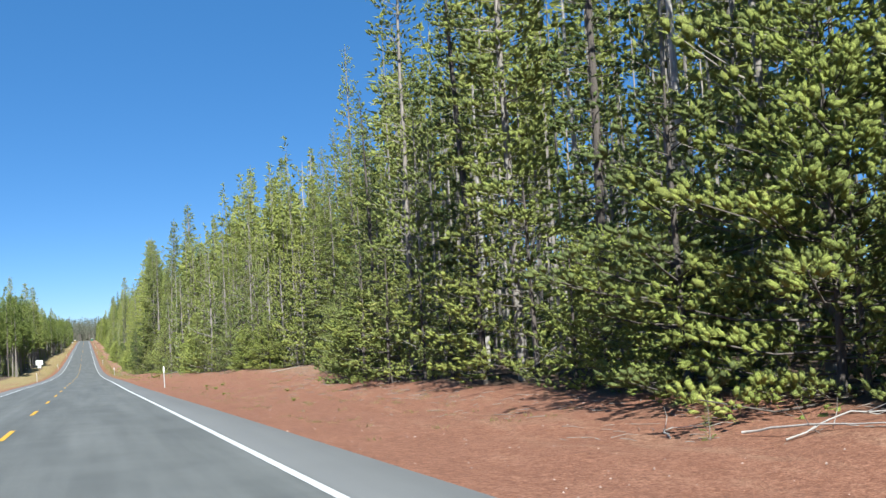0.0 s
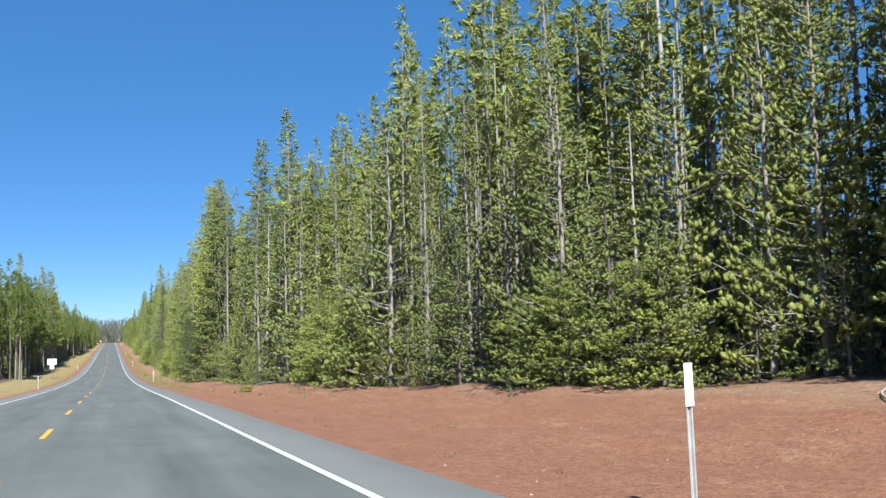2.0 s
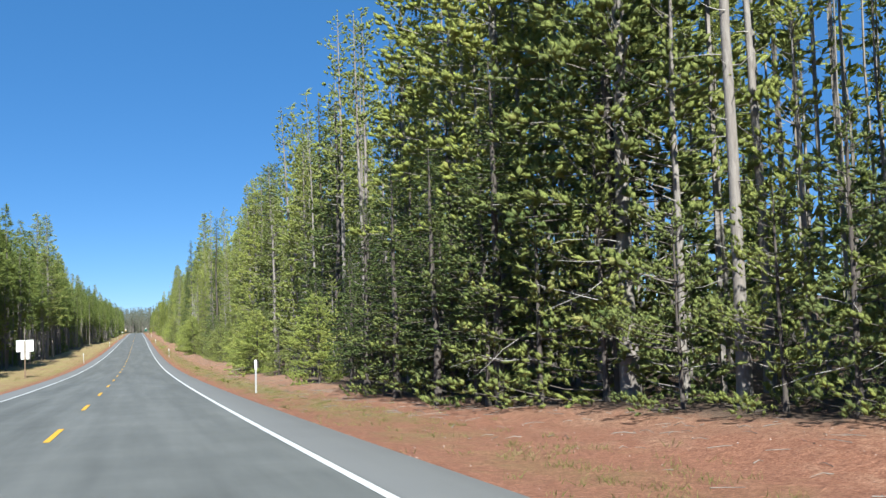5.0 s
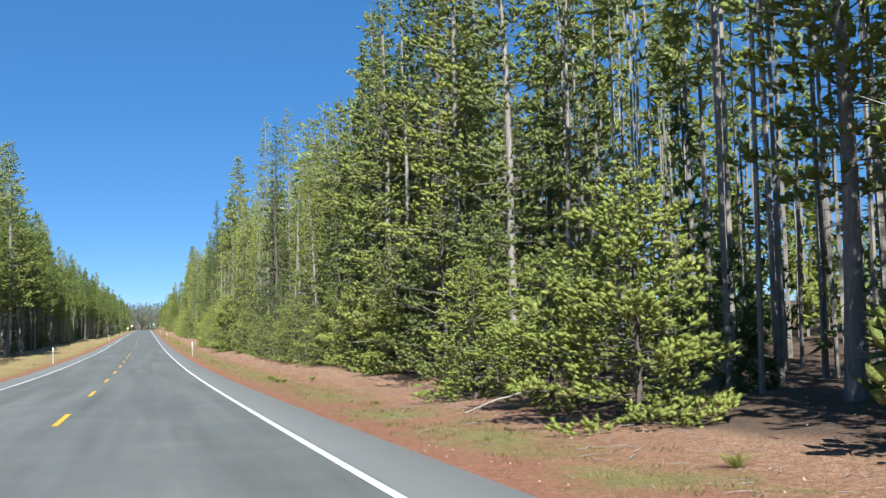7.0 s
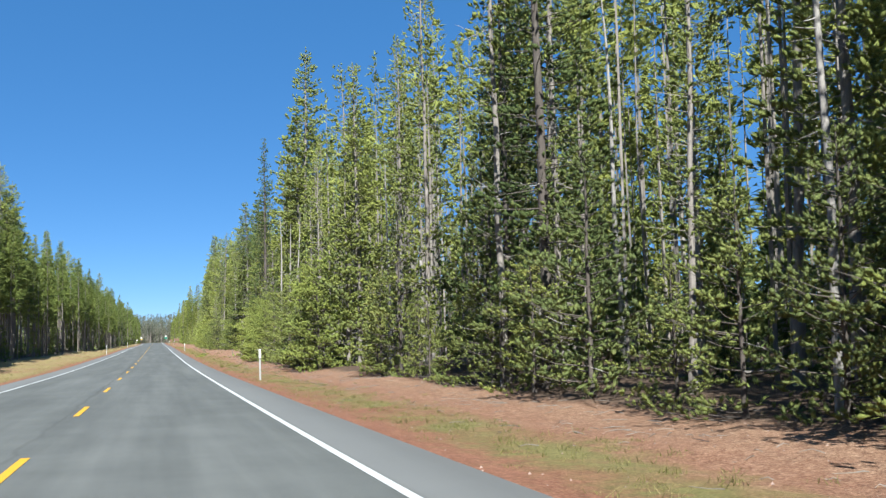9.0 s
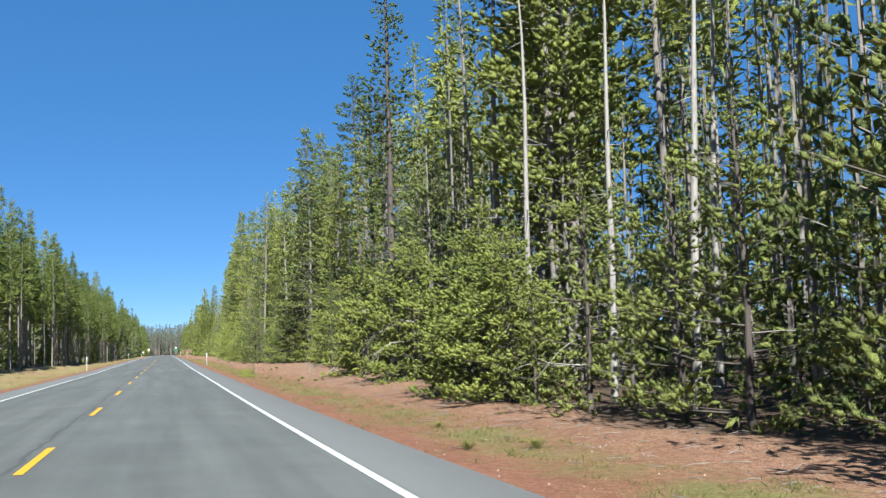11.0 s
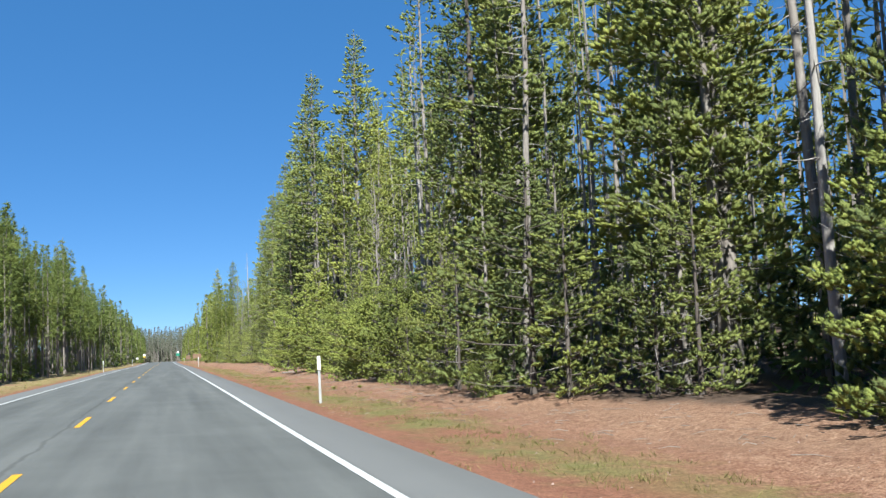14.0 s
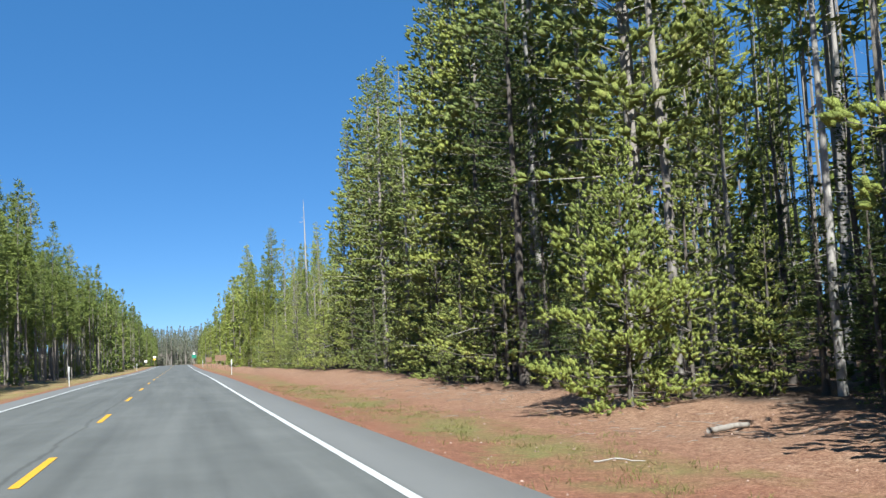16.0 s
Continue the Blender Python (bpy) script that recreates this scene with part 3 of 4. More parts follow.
for y in along(-14, 600, 2.7):
    if any(a < y < b for a, b in GAPS) and rng.random() < 0.85:
        continue
    x = float(edge_right(y)) + rng.uniform(0.9, 2.0)
    k = int(rng.integers(len(YOUNG)))
    plant("young_pine", YOUNG[k], x, y, rng.uniform(0.6, 1.3), rng.uniform(0, 360), "bushy yellow-green young lodgepole pine at the forest edge", "young pines along the forest edge", wide=rng.uniform(1.0, 1.3))
for y in along(4, 600, 3.8):
    if any(a < y < b for a, b in CLEAR):
        continue
    x = float(edge_right(y)) + rng.uniform(2.2, 5.6)
    k = int(rng.integers(len(SAPLING)))
    plant("sapling_pine", SAPLING[k], x, y, rng.uniform(0.8, 1.8), rng.uniform(0, 360), "slender green sapling pine among taller trunks", "sapling pines inside the forest edge", wide=rng.uniform(0.75, 1.0))
for y in along(62, 140, 3.6):
    plant("sapling_pine", SAPLING[int(rng.integers(len(SAPLING)))], float(edge_right(y)) + rng.uniform(1.6, 4.5), y, rng.uniform(1.1, 2.1), rng.uniform(0, 360), "dense conical sapling pine with boughs low down", "sapling pines inside the forest edge", wide=rng.uniform(0.85, 1.05))
for off0, off1, step in ((2.2, 4.0, 5.8), (4.5, 7.5, 6.8)):
    for y in along(5, 600, step):
        x = float(edge_right(y)) + rng.uniform(off0, off1)
        pick = rng.random()
        if 360 < y < 374 or 214 < y < (230 if off0 > 4 else 240):
            continue
        turn, lean = rng.uniform(0, 360), (rng.normal() * 1.0, rng.normal() * 1.0)
        tall = float(np.interp(y, [40, 46, 58, 62, 72, 80, 130, 150, 535, 545], [0.95, 0.6, 0.6, 0.9, 0.9, 0.68, 0.72, 0.92, 0.92, 0.72]))
        if pick < (0.74 if off0 < 4 else 0.66):
            pick_from = LODGE_IN if off0 > 4 or in_open(y) or (rng.random() < 0.35 and not 76 < y < 172) else LODGE if rng.random() < 0.5 else SPIRE
            plant("lodgepole_pine", pick_from[int(rng.integers(len(pick_from)))], x, y, rng.uniform(0.72, 1.15) * tall, turn, "tall slim lodgepole pine with pale grey trunk", "tall pines of the roadside forest", lean)
        elif pick < (0.86 if 76 < y < 172 or off0 < 4 else 0.76) and not 444 < y < 466 and not in_open(y):
            plant("fir", FIRS[int(rng.integers(len(FIRS)))], x, y, rng.uniform(0.7, 1.15) * tall, turn, "tall dark green fir with drooping branches", "firs of the roadside forest", lean)
        else:
            plant("dead_pine", SNAGS[int(rng.integers(len(SNAGS)))], x, y, rng.uniform(0.7, 1.1) * tall, turn, "bare grey dead pine with broken twigs", "dead pines of the roadside forest", lean)

# ---- woods behind, beyond and across the road ----
LO = [lo_tree(np.random.default_rng(90 + i), 20.0, (0.40, 0.48, 0.34, 0.52)[i], 2.1, 140, 6, 0.60, 0.15, 0.11) for i in range(4)]
LO += [lo_tree(np.random.default_rng(95 + i), 19.0, 0.1, 2.4, 200, 7, 0.55, 0.14, 0.14, 4, 0.95) for i in range(2)]
LO += [lo_tree(np.random.default_rng(98 + i), 5.5, 0.05, 1.5, 70, 6, 0.45, 0.12, 0.06) for i in range(2)]
POLES = [lo_tree(np.random.default_rng(160 + i), 18.5, (0.58, 0.66, 0.62)[i], 1.4, 36, 4, 0.62, 0.18, (0.07, 0.058, 0.085)[i], 4, 0.6) for i in range(3)]
UNDER = [lo_tree(np.random.default_rng(170 + i), (4.5, 6.0, 3.2)[i], 0.02, (1.5, 1.6, 1.4)[i], 60, 5, 0.47, 0.13, 0.04, 3) for i in range(3)]
NEAR = [lo_tree(np.random.default_rng(130 + i), 20.0, (0.3, 0.2, 0.12)[i], 2.2, 260, 7, 0.6, 0.14, 0.11) for i in range(3)]
NEAR += [lo_tree(np.random.default_rng(135 + i), 6.0, 0.03, 1.6, 120, 7, 0.42, 0.11, 0.06) for i in range(2)]
ACROSS = [lo_tree(np.random.default_rng(140 + i), 20.0, (0.46, 0.56, 0.50, 0.40)[i], 2.3, 170, 5, 0.75, 0.16, 0.14, 3, 0.6) for i in range(4)]
ACROSS += [lo_tree(np.random.default_rng(145), 6.0, 0.03, 1.6, 70, 5, 0.6, 0.2, 0.06, 3)]
ACROSS += [lo_tree(np.random.default_rng(146 + i), 20.0, (0.32, 0.40)[i], (2.5, 2.3)[i], 210, 5, 0.73, 0.16, 0.18, 4, 0.8) for i in range(2)]
FAR = [lo_tree(np.random.default_rng(110 + i), 20.0, (0.35, 0.42, 0.3)[i], 1.9, 75, 3, 1.0, 0.36, 0.15, 3) for i in range(3)]
FAR += [lo_tree(np.random.default_rng(115), 19.0, 0.06, 2.2, 100, 3, 1.0, 0.36, 0.16, 3, 0.95)]
FAR += [lo_tree(np.random.default_rng(116 + i), 6, 0.03, 1.7, 45, 3, 0.8, 0.36, 0.06, 3) for i in range(2)]
BEND = [lo_tree(np.random.default_rng(150 + i), 20.0, (0.36, 0.46, 0.3)[i], 1.7, 50, 3, 1.2, 0.36, 0.17, 3) for i in range(3)]
BEND += [lo_tree(np.random.default_rng(155 + i), (19.0, 7.0, 5.0)[i], 0.06, (2.2, 2.0, 1.8)[i], 45, 3, 1.0, 0.4, 0.1, 3) for i in range(3)]


def spots(y0, y1, side, d0, d1, area, n_tall, n_all, share, small=0.75, large=1.15):
    edge = edge_right if side > 0 else edge_left
    out = []
    for _ in range(int((y1 - y0) * (d1 - d0) / area)):
        y = rng.uniform(y0, y1)
        d = rng.uniform(d0, d1)
        k = int(rng.integers(n_tall)) if rng.random() > share else int(rng.integers(n_tall, n_all))
        out.append((float(edge(y)) + side * d, y, k, rng.uniform(small, large), rng.uniform(0, 6.28)))
    return out


woods("woods_behind_edge", LO, [q for q in spots(4, 560, 1, 7, 20, 19, 6, 8, 0.3) if not ((444 < q[1] < 468 or in_open(q[1])) and rng.random() < 0.6)] + [(q[0], q[1], 4 + q[2] % 2, q[3], q[4]) for q in spots(50, 175, 1, 8, 15, 9, 6, 6, 0.0, 0.5, 0.8)], [BARK, INNER], "dense stand of tall pines behind the forest edge")
woods("slim_trunks_behind_edge", POLES, spots(6, 560, 1, 4.2, 16, 5.2, 3, 3, 0.0, 0.7, 1.15), [BARK, INNER], "crowded slim pale pine trunks inside the forest")
woods("undergrowth", UNDER, spots(4, 560, 1, 3.5, 15, 9.5, 3, 3, 0.0, 0.5, 1.2), [DARKBARK, FIR], "shaded undergrowth of small firs and saplings between the trunks")
woods("woods_deep_inside", FAR, [(q[0], q[1], 3, q[3], q[4]) for q in spots(4, 600, 1, 17, 23, 9, 4, 6, 0.0, 0.45, 0.8)] + spots(0, 620, 1, 20, 50, 70, 4, 6, 0.3, 0.7, 1.05) + spots(0, 560, 1, 24, 34, 22, 4, 6, 1.0, 0.8, 1.3), [WOODBARK, MIXED], "deep stand of pines closing the view into the forest")
woods("woods_just_ahead", NEAR, spots(600, 640, 1, 0.6, 5, 2.6, 3, 5, 0.8, 0.5, 0.85) + spots(560, 640, 1, 5, 16, 9, 3, 5, 0.2, 0.5, 0.75), [WOODBARK, MIXED], "stand of pines and saplings along the road ahead")
woods("woods_ahead", FAR, spots(640, 720, 1, 0.3, 4, 2.8, 3, 6, 0.85, 0.5, 0.95) + spots(640, 720, 1, 3, 16, 8, 4, 6, 0.4, 0.45, 0.72) + spots(720, 1060, 1, 0.3, 12, 8, 4, 6, 0.45, 0.6, 0.85), [WOODBARK, MIXED], "far stand of pines along the road")
woods("woods_across", ACROSS, spots(228, 395, -1, 0, 6, 4.2, 4, 7, 0.3, 0.6, 1.02) + spots(395, 480, -1, 0, 6, 4.4, 4, 7, 0.4, 0.55, 0.9) + spots(480, 640, -1, 0, 6, 4.2, 4, 7, 0.4, 0.45, 0.85), [WOODBARK, FARFIR], "shaded stand of tall pines across the road")
woods("undergrowth_across", UNDER, spots(228, 640, -1, 0.5, 12, 15, 3, 3, 0.0, 0.5, 1.2), [WOODBARK, FARFIR], "dark undergrowth of young firs across the road")
woods("woods_across_ahead", FAR, spots(640, 1060, -1, 0, 9, 7, 4, 6, 0.3, 0.6, 0.95) + spots(228, 395, -1, 6, 22, 30, 4, 6, 0.2, 0.85, 1.15) + spots(395, 640, -1, 6, 22, 30, 4, 6, 0.2, 0.6, 0.9), [WOODBARK, FARFIR], "far stand of pines across the road")
far = [(rng.uniform(-48, 62), 1052 + 110 * rng.random() ** 1.6, int(rng.choice((0, 1, 2, 3, 4, 5), p=(0.3, 0.3, 0.2, 0.03, 0.09, 0.08))), rng.uniform(0.7, 1.15), rng.uniform(0, 6.28)) for _ in range(650)]
far += [(rng.uniform(-48, 62), 1056 + 90 * rng.random(), int(rng.integers(4, 6)), rng.uniform(0.9, 1.5), rng.uniform(0, 6.28)) for _ in range(260)]
far += [(rng.uniform(-160, 170), 1075 + 260 * rng.random(), int(rng.integers(6)), rng.uniform(0.8, 1.2), rng.uniform(0, 6.28)) for _ in range(200)]
# the crowns here take the needle colour with haze mixed in
woods("woods_at_the_bend", BEND, far, [BARK, HAZEDFAR], "distant wall of pines where the road bends away")


# ---- dense bush and single trees that stand out ----
for hx, hy, high, hw in ((11.9, 372.6, 5.8, 1.25), (14.6, 399.0, 4.5, 1.2), (15.0, 404.0, 5.0, 1.1), (15.2, 409.0, 4.4, 1.3), (14.6, 415.0, 4.2, 1.2), (12.8, 421.0, 4.6, 1.2), (11.9, 476.4, 6.6, 1.1), (11.0, 487.0, 5.5, 0.9), (11.7, 468.0, 4.2, 1.2), (11.8, 472.0, 4.0, 1.2), (10.2, 219.5, 4.6, 1.25), (10.4, 224.0, 3.5, 1.45), (10.3, 229.0, 3.7, 1.4), (10.5, 318.0, 6.4, 1.0), (11.0, 323.0, 6.0, 1.0), (10.3, 345.0, 4.4, 1.3), (10.7, 349.5, 4.8, 1.2), (13.6, 115.0, 5.0, 1.2), (13.9, 119.5, 4.2, 1.2), (15.2, 84.5, 3.6, 1.3), (15.6, 88.5, 3.2, 1.3), (16.2, 81.3, 3.8, 1.4), (13.2, 106.0, 4.4, 1.3),
                         (13.0, 7.0, 6.4, 1.05), (12.6, 11.0, 3.7, 1.35), (13.5, 15.5, 3.6, 1.3), (13.4, 3.0, 5.0, 1.1), (10.5, 435.8, 1.8, 1.0), (11.9, 446.0, 3.2, 1.1), (11.6, 451.0, 4.2, 1.25), (11.4, 455.5, 4.5, 1.25), (11.8, 460.0, 4.0, 1.25), (10.0, 191.5, 4.3, 1.0), (12.0, 246.5, 3.8, 1.25), (12.5, 251.0, 4.0, 1.3), (12.4, 256.5, 4.0, 1.3), (12.5, 261.0, 4.2, 1.3), (14.0, 373.0, 3.9, 1.35), (14.9, 43.0, 4.4, 1.2), (13.3, 37.0, 4.0, 1.3)):
    plant("bushy_pine", BUSHY[int(rng.integers(len(BUSHY)))], hx, hy, high / 5.0, rng.uniform(0, 360), "broad bright green young pine with boughs to the ground", "bushy pines at the forest edge", wide=hw)
# the broad pine with a long bleached limb
broad = plant("bushy_pine", BUSHY[2], 11.7, 360.9, 1.15, 40, "broad bright green pine with a long bleached dead limb", "bushy pines at the forest edge", wide=1.12)
to_local = np.array(broad.matrix_basis.inverted())
r12 = np.random.default_rng(12)


def dead_limb(pts, radii, twigs):
    pts = [(11.7 + (x - 11.7) * 1.15, y - 0.2, z) for x, y, z in pts]
    pts = np.array([(x, y, float(land_z(x, y)) + z) for x, y, z in pts])
    h = Heap()
    h.add(*tube(pts, radii, 6))
    for _ in range(twigs):
        i = int(r12.integers(1, len(pts) - 1))
        q = pts[i] + (pts[i + 1] - pts[i]) * r12.random()
        d = (pts[i + 1] - pts[i]) * 0.5 + r12.normal(size=3) * (0.15, 0.3, 0.3)
        h.add(*tube([q, q + d * 0.6, q + d + (0, 0, r12.uniform(-0.25, 0.1))], (0.011, 0.008, 0.003), 4))
    h.v = [v @ to_local[:3, :3].T + to_local[:3, 3] for v in h.v]
    part("dead_limb", h.mesh("dead_limb", [DEAD]), broad, "bleached bare grey limb")


dead_limb([(11.7, 360.9, 2.45), (11.0, 361.5, 2.6), (10.5, 362.3, 2.8), (10.3, 362.9, 2.95), (10.2, 363.6, 3.3), (10.2, 364.4, 3.9)], (0.05, 0.042, 0.036, 0.03, 0.02, 0.008), 9)
dead_limb([(11.7, 360.9, 2.3), (10.9, 361.1, 2.3), (10.3, 361.5, 2.0), (10.0, 362.0, 1.5), (10.0, 362.4, 1.0)], (0.035, 0.03, 0.024, 0.016, 0.006), 10)
dead_limb([(11.7, 360.9, 1.7), (10.8, 360.7, 1.6), (10.2, 360.8, 1.2), (9.9, 361.1, 0.7)], (0.03, 0.025, 0.018, 0.006), 8)
# dense firs, several added out of view so their shade falls on gaps beyond
# the one at y 370.4 has dark bark in place of a shaded trunk
for hx, hy, hs in ((12.6, 366.0, 0.42), (13.2, 207.0, 0.95), (12.8, 200.5, 0.85), (10.8, 187.5, 0.32), (10.7, 183.2, 0.4), (13.0, 370.4, 1.25), (13.3, 471.0, 0.5), (13.4, 384.5, 0.55), (12.9, 389.5, 0.4), (14.5, 369.5, 0.5), (12.4, 376.5, 0.3), (15.6, 236.0, 0.8), (14.2, 241.0, 0.9), (13.6, 245.5, 0.7), (14.4, 250.0, 1.0), (14.2, 256.0, 1.0), (9.9, 171.0, 0.4), (9.8, 175.5, 0.42), (9.7, 179.5, 0.38), (23.5, 76.0, 0.8), (24.5, 79.5, 0.7), (21.9, 78.5, 0.55), (10.9, 168.5, 0.5), (11.4, 174.0, 0.5), (11.3, 178.2, 0.45), (11.0, 181.6, 0.4), (12.6, 195.5, 0.4), (11.9, 186.5, 0.36), (11.5, 200.0, 0.33), (11.8, 205.0, 0.35), (13.4, 203.5, 0.5), (14.2, 209.0, 0.6), (15.6, 356.0, 0.5), (15.0, 368.0, 0.55), (16.0, 373.0, 0.6), (14.6, 377.5, 0.5), (15.2, 470.0, 0.45), (14.2, 478.3, 0.35), (13.2, 480.6, 0.3), (16.8, 480.5, 0.5), (13.6, 506.0, 0.8), (14.6, 262.5, 1.0), (14.4, 414.5, 1.0), (14.7, 419.0, 0.8)):
    plant("fir", FIRS[int(rng.integers(len(FIRS)))], hx, hy, hs, rng.uniform(0, 360), "tall dark green fir with drooping branches", "firs of the roadside forest", wide=1.8 if 160 < hy < 207 or 364 < hy < 377 and hs < 1 else 1.0)
# dark fir needles put shade into the colour of some low bushes here
for hx, hy, hs in ((12.4, 190.3, 0.26), (12.1, 186.8, 0.25), (11.7, 183.9, 0.22), (13.5, 183.6, 0.28), (15.0, 187.4, 0.3), (13.8, 186.5, 0.24), (14.5, 193.0, 0.28), (13.9, 367.5, 0.27), (14.6, 378.0, 0.3), (14.2, 382.5, 0.27), (14.8, 387.0, 0.32), (14.4, 391.5, 0.28), (16.5, 384.5, 0.35), (12.6, 493.0, 0.28), (13.0, 497.0, 0.31), (12.7, 501.5, 0.28), (14.6, 484.0, 0.34), (15.6, 488.0, 0.36), (12.9, 481.5, 0.19), (13.6, 484.0, 0.24)):
    plant("young_fir", FIRS[int(rng.integers(2))], hx, hy, hs, rng.uniform(0, 360), "low dark green young fir in the shade", "young firs under the tall trees", wide=1.7)
for hx, hy, hs in ((12.9, 499.0, 0.66), (13.5, 501.5, 0.6), (14.2, 481.8, 0.8), (12.9, 184.9, 0.66), (13.9, 189.5, 0.6), (15.0, 247.5, 0.95), (16.5, 254.0, 1.0), (13.6, 377.6, 0.75), (16.0, 394.0, 1.0), (14.0, 446.5, 0.9)):
    plant("old_pine", OLD[int(rng.integers(2))], hx, hy, hs, rng.uniform(0, 360), "large dark-barked pine with a high open crown", "old pines of the roadside forest", (rng.normal(), rng.normal()))


# tall trees whose tops stand out against the sky: x, y and the height of the tip
SPIRES = ((16.5, 143.0, 19.2), (12.3, 163.8, 16.0), (23.4, 127.4, 22.2), (18.5, 129.9, 14.7), (19.6, 102.1, 13.3), (14.6, 350.5, 18.9), (17.2, 299.3, 14.2), (14.4, 492.8, 16.4), (14.7, 412.6, 13.4), (15.1, 444.4, 9.7),
          (13.3, 447.9, 5.7), (15.6, 616.1, 11.7), (22.1, 93.5, 14.1), (24.2, 62.2, 20.8), (24.7, 66.8, 20.3), (22.1, 104.8, 17.6), (19.3, 118.1, 14.3), (22.0, 95.8, 14.2), (22.3, 90.5, 13.6), (22.4, 74.0, 14.0), (21.8, 67.9, 13.0),
          (14.8, 147.5, 17.2), (16.7, 132.5, 12.7), (14.0, 218.4, 9.6), (15.1, 261.4, 13.2), (12.6, 211.2, 9.5), (14.2, 277.5, 7.8), (12.8, 317.5, 8.4), (14.4, 273.4, 5.5), (14.7, 474.4, 14.0), (14.3, 431.5, 7.8), (16.8, 416.9, 13.9),
          (16.8, 407.1, 10.3), (14.5, 429.7, 8.8), (14.0, 648.3, 12.9), (15.9, 533.4, 12.7), (15.8, 539.6, 13.4), (15.0, 513.7, 11.5), (20.6, 60.0, 13.0), (20.0, 69.5, 13.0), (20.4, 73.0, 12.0), (15.6, 353.5, 13.0), (14.1, 350.5, 12.8), (13.0, 250.2, 10.9), (13.2, 239.1, 10.2), (13.6, 234.5, 10.5), (14.5, 541.5, 10.3), (14.5, 529.6, 11.1), (14.3, 514.8, 12.8), (14.5, 508.6, 13.0), (15.0, 503.0, 17.0), (15.0, 446.6, 10.6), (15.0, 430.1, 11.0), (13.0, 178.9, 17.3), (13.0, 166.5, 15.3), (12.8, 172.5, 16.3),
          (-13.4, 325.1, 15.9), (-17.2, 491.2, 13.0), (-19.6, 582.0, 11.0), (-19.5, 472.9, 15.2), (-16.1, 271.4, 16.3), (-16.3, 602.8, 15.2), (-16.0, 341.2, 18.0), (-16.0, 385.8, 13.9), (-16.0, 464.3, 12.5), (-16.0, 395.6, 13.1),
          (-16.0, 437.0, 11.2), (-16.0, 498.4, 11.8), (-16.0, 514.2, 9.9), (-16.0, 589.6, 12.6), (-16.0, 643.9, 13.0), (-16.0, 677.3, 12.6), (-16.0, 775.0, 13.0))
for hx, hy, tip in SPIRES:
    plant("lodgepole_pine", SPIRE[int(rng.integers(len(SPIRE)))], hx, hy, (tip - float(land_z(hx, hy))) / 20, rng.uniform(0, 360), "tall pointed pine standing above its neighbours", "tall pines of the roadside forest", wide=rng.uniform(1.05, 1.3))
for hx, hy, tip in ((21.9, 69.3, 22.8), (22.8, 83.7, 17.1), (22.9, 79.3, 18.2), (12.0, 291.0, 12.4), (13.8, 291.0, 13.0)):
    plant("lodgepole_pine", LODGE[int(rng.choice((0, 1, 3)))], hx, hy, (tip - float(land_z(hx, hy))) / 20, rng.uniform(0, 360), "tall slim lodgepole pine with an open crown", "tall pines of the roadside forest", wide=0.85)
for hx, hy, tip in ((22.4, 88.8, 16.7), (22.6, 86.1, 17.1), (14.7, 570.5, 8.6)):
    plant("dead_pine", SNAGS[int(rng.integers(len(SNAGS)))], hx, hy, (tip - float(land_z(hx, hy))) / 17, rng.uniform(0, 360), "bare grey dead pine with broken twigs", "dead pines of the roadside forest")


# ---- roadside posts and signs ----
def plain(name, colour, rough, metal=0.0, grain=8.0, vary=0.25):
    m, n, l, b = mat(name, rough)
    b.inputs["Metallic"].default_value = metal
    f = noise_node(n, l, place_of(n), grain, 5.0, 0.65)
    l.new(ramp(n, l, f, (0.3, tuple(c * (1 - vary) for c in colour)), (0.7, colour)), b.inputs["Base Color"])
    return m


REFLECTOR = plain("white_marker_plastic", (0.672, 0.672, 0.656), 0.45, vary=0.06)
GALVANISED = plain("galvanised_steel", (0.508, 0.517, 0.508), 0.5, 0.5)
SIGN_BACK = plain("dull_aluminium_sign_back", (0.615, 0.615, 0.574), 0.5, 0.2, 3.0, 0.1)
SIGN_WHITE = plain("white_sign_sheet", (0.656, 0.656, 0.623), 0.5, vary=0.06)
SIGN_GREEN = plain("green_sign_sheet", (0.025, 0.180, 0.115), 0.5, vary=0.1)
SIGN_YELLOW = plain("yellow_sign_sheet", (0.615, 0.426, 0.041), 0.5, vary=0.1)
BOARD = plain("weathered_brown_boards", (0.20, 0.125, 0.083), 0.85, grain=14.0)
POSTWOOD = plain("dark_wooden_post", (0.180, 0.123, 0.082), 0.9, grain=14.0)


def box_mesh(name, lo, hi, material, edge=0.0):
    bm = bmesh.new()
    bmesh.ops.create_cube(bm, size=1.0)
    for v in bm.verts:
        v.co = [(a + b) / 2 + c * (b - a) for a, b, c in zip(lo, hi, v.co)]
    if edge:
        bmesh.ops.bevel(bm, geom=bm.edges[:], offset=edge, segments=2, affect="EDGES")
    me = bpy.data.meshes.new(name)
    bm.to_mesh(me)
    bm.free()
    me.materials.append(material)
    return me


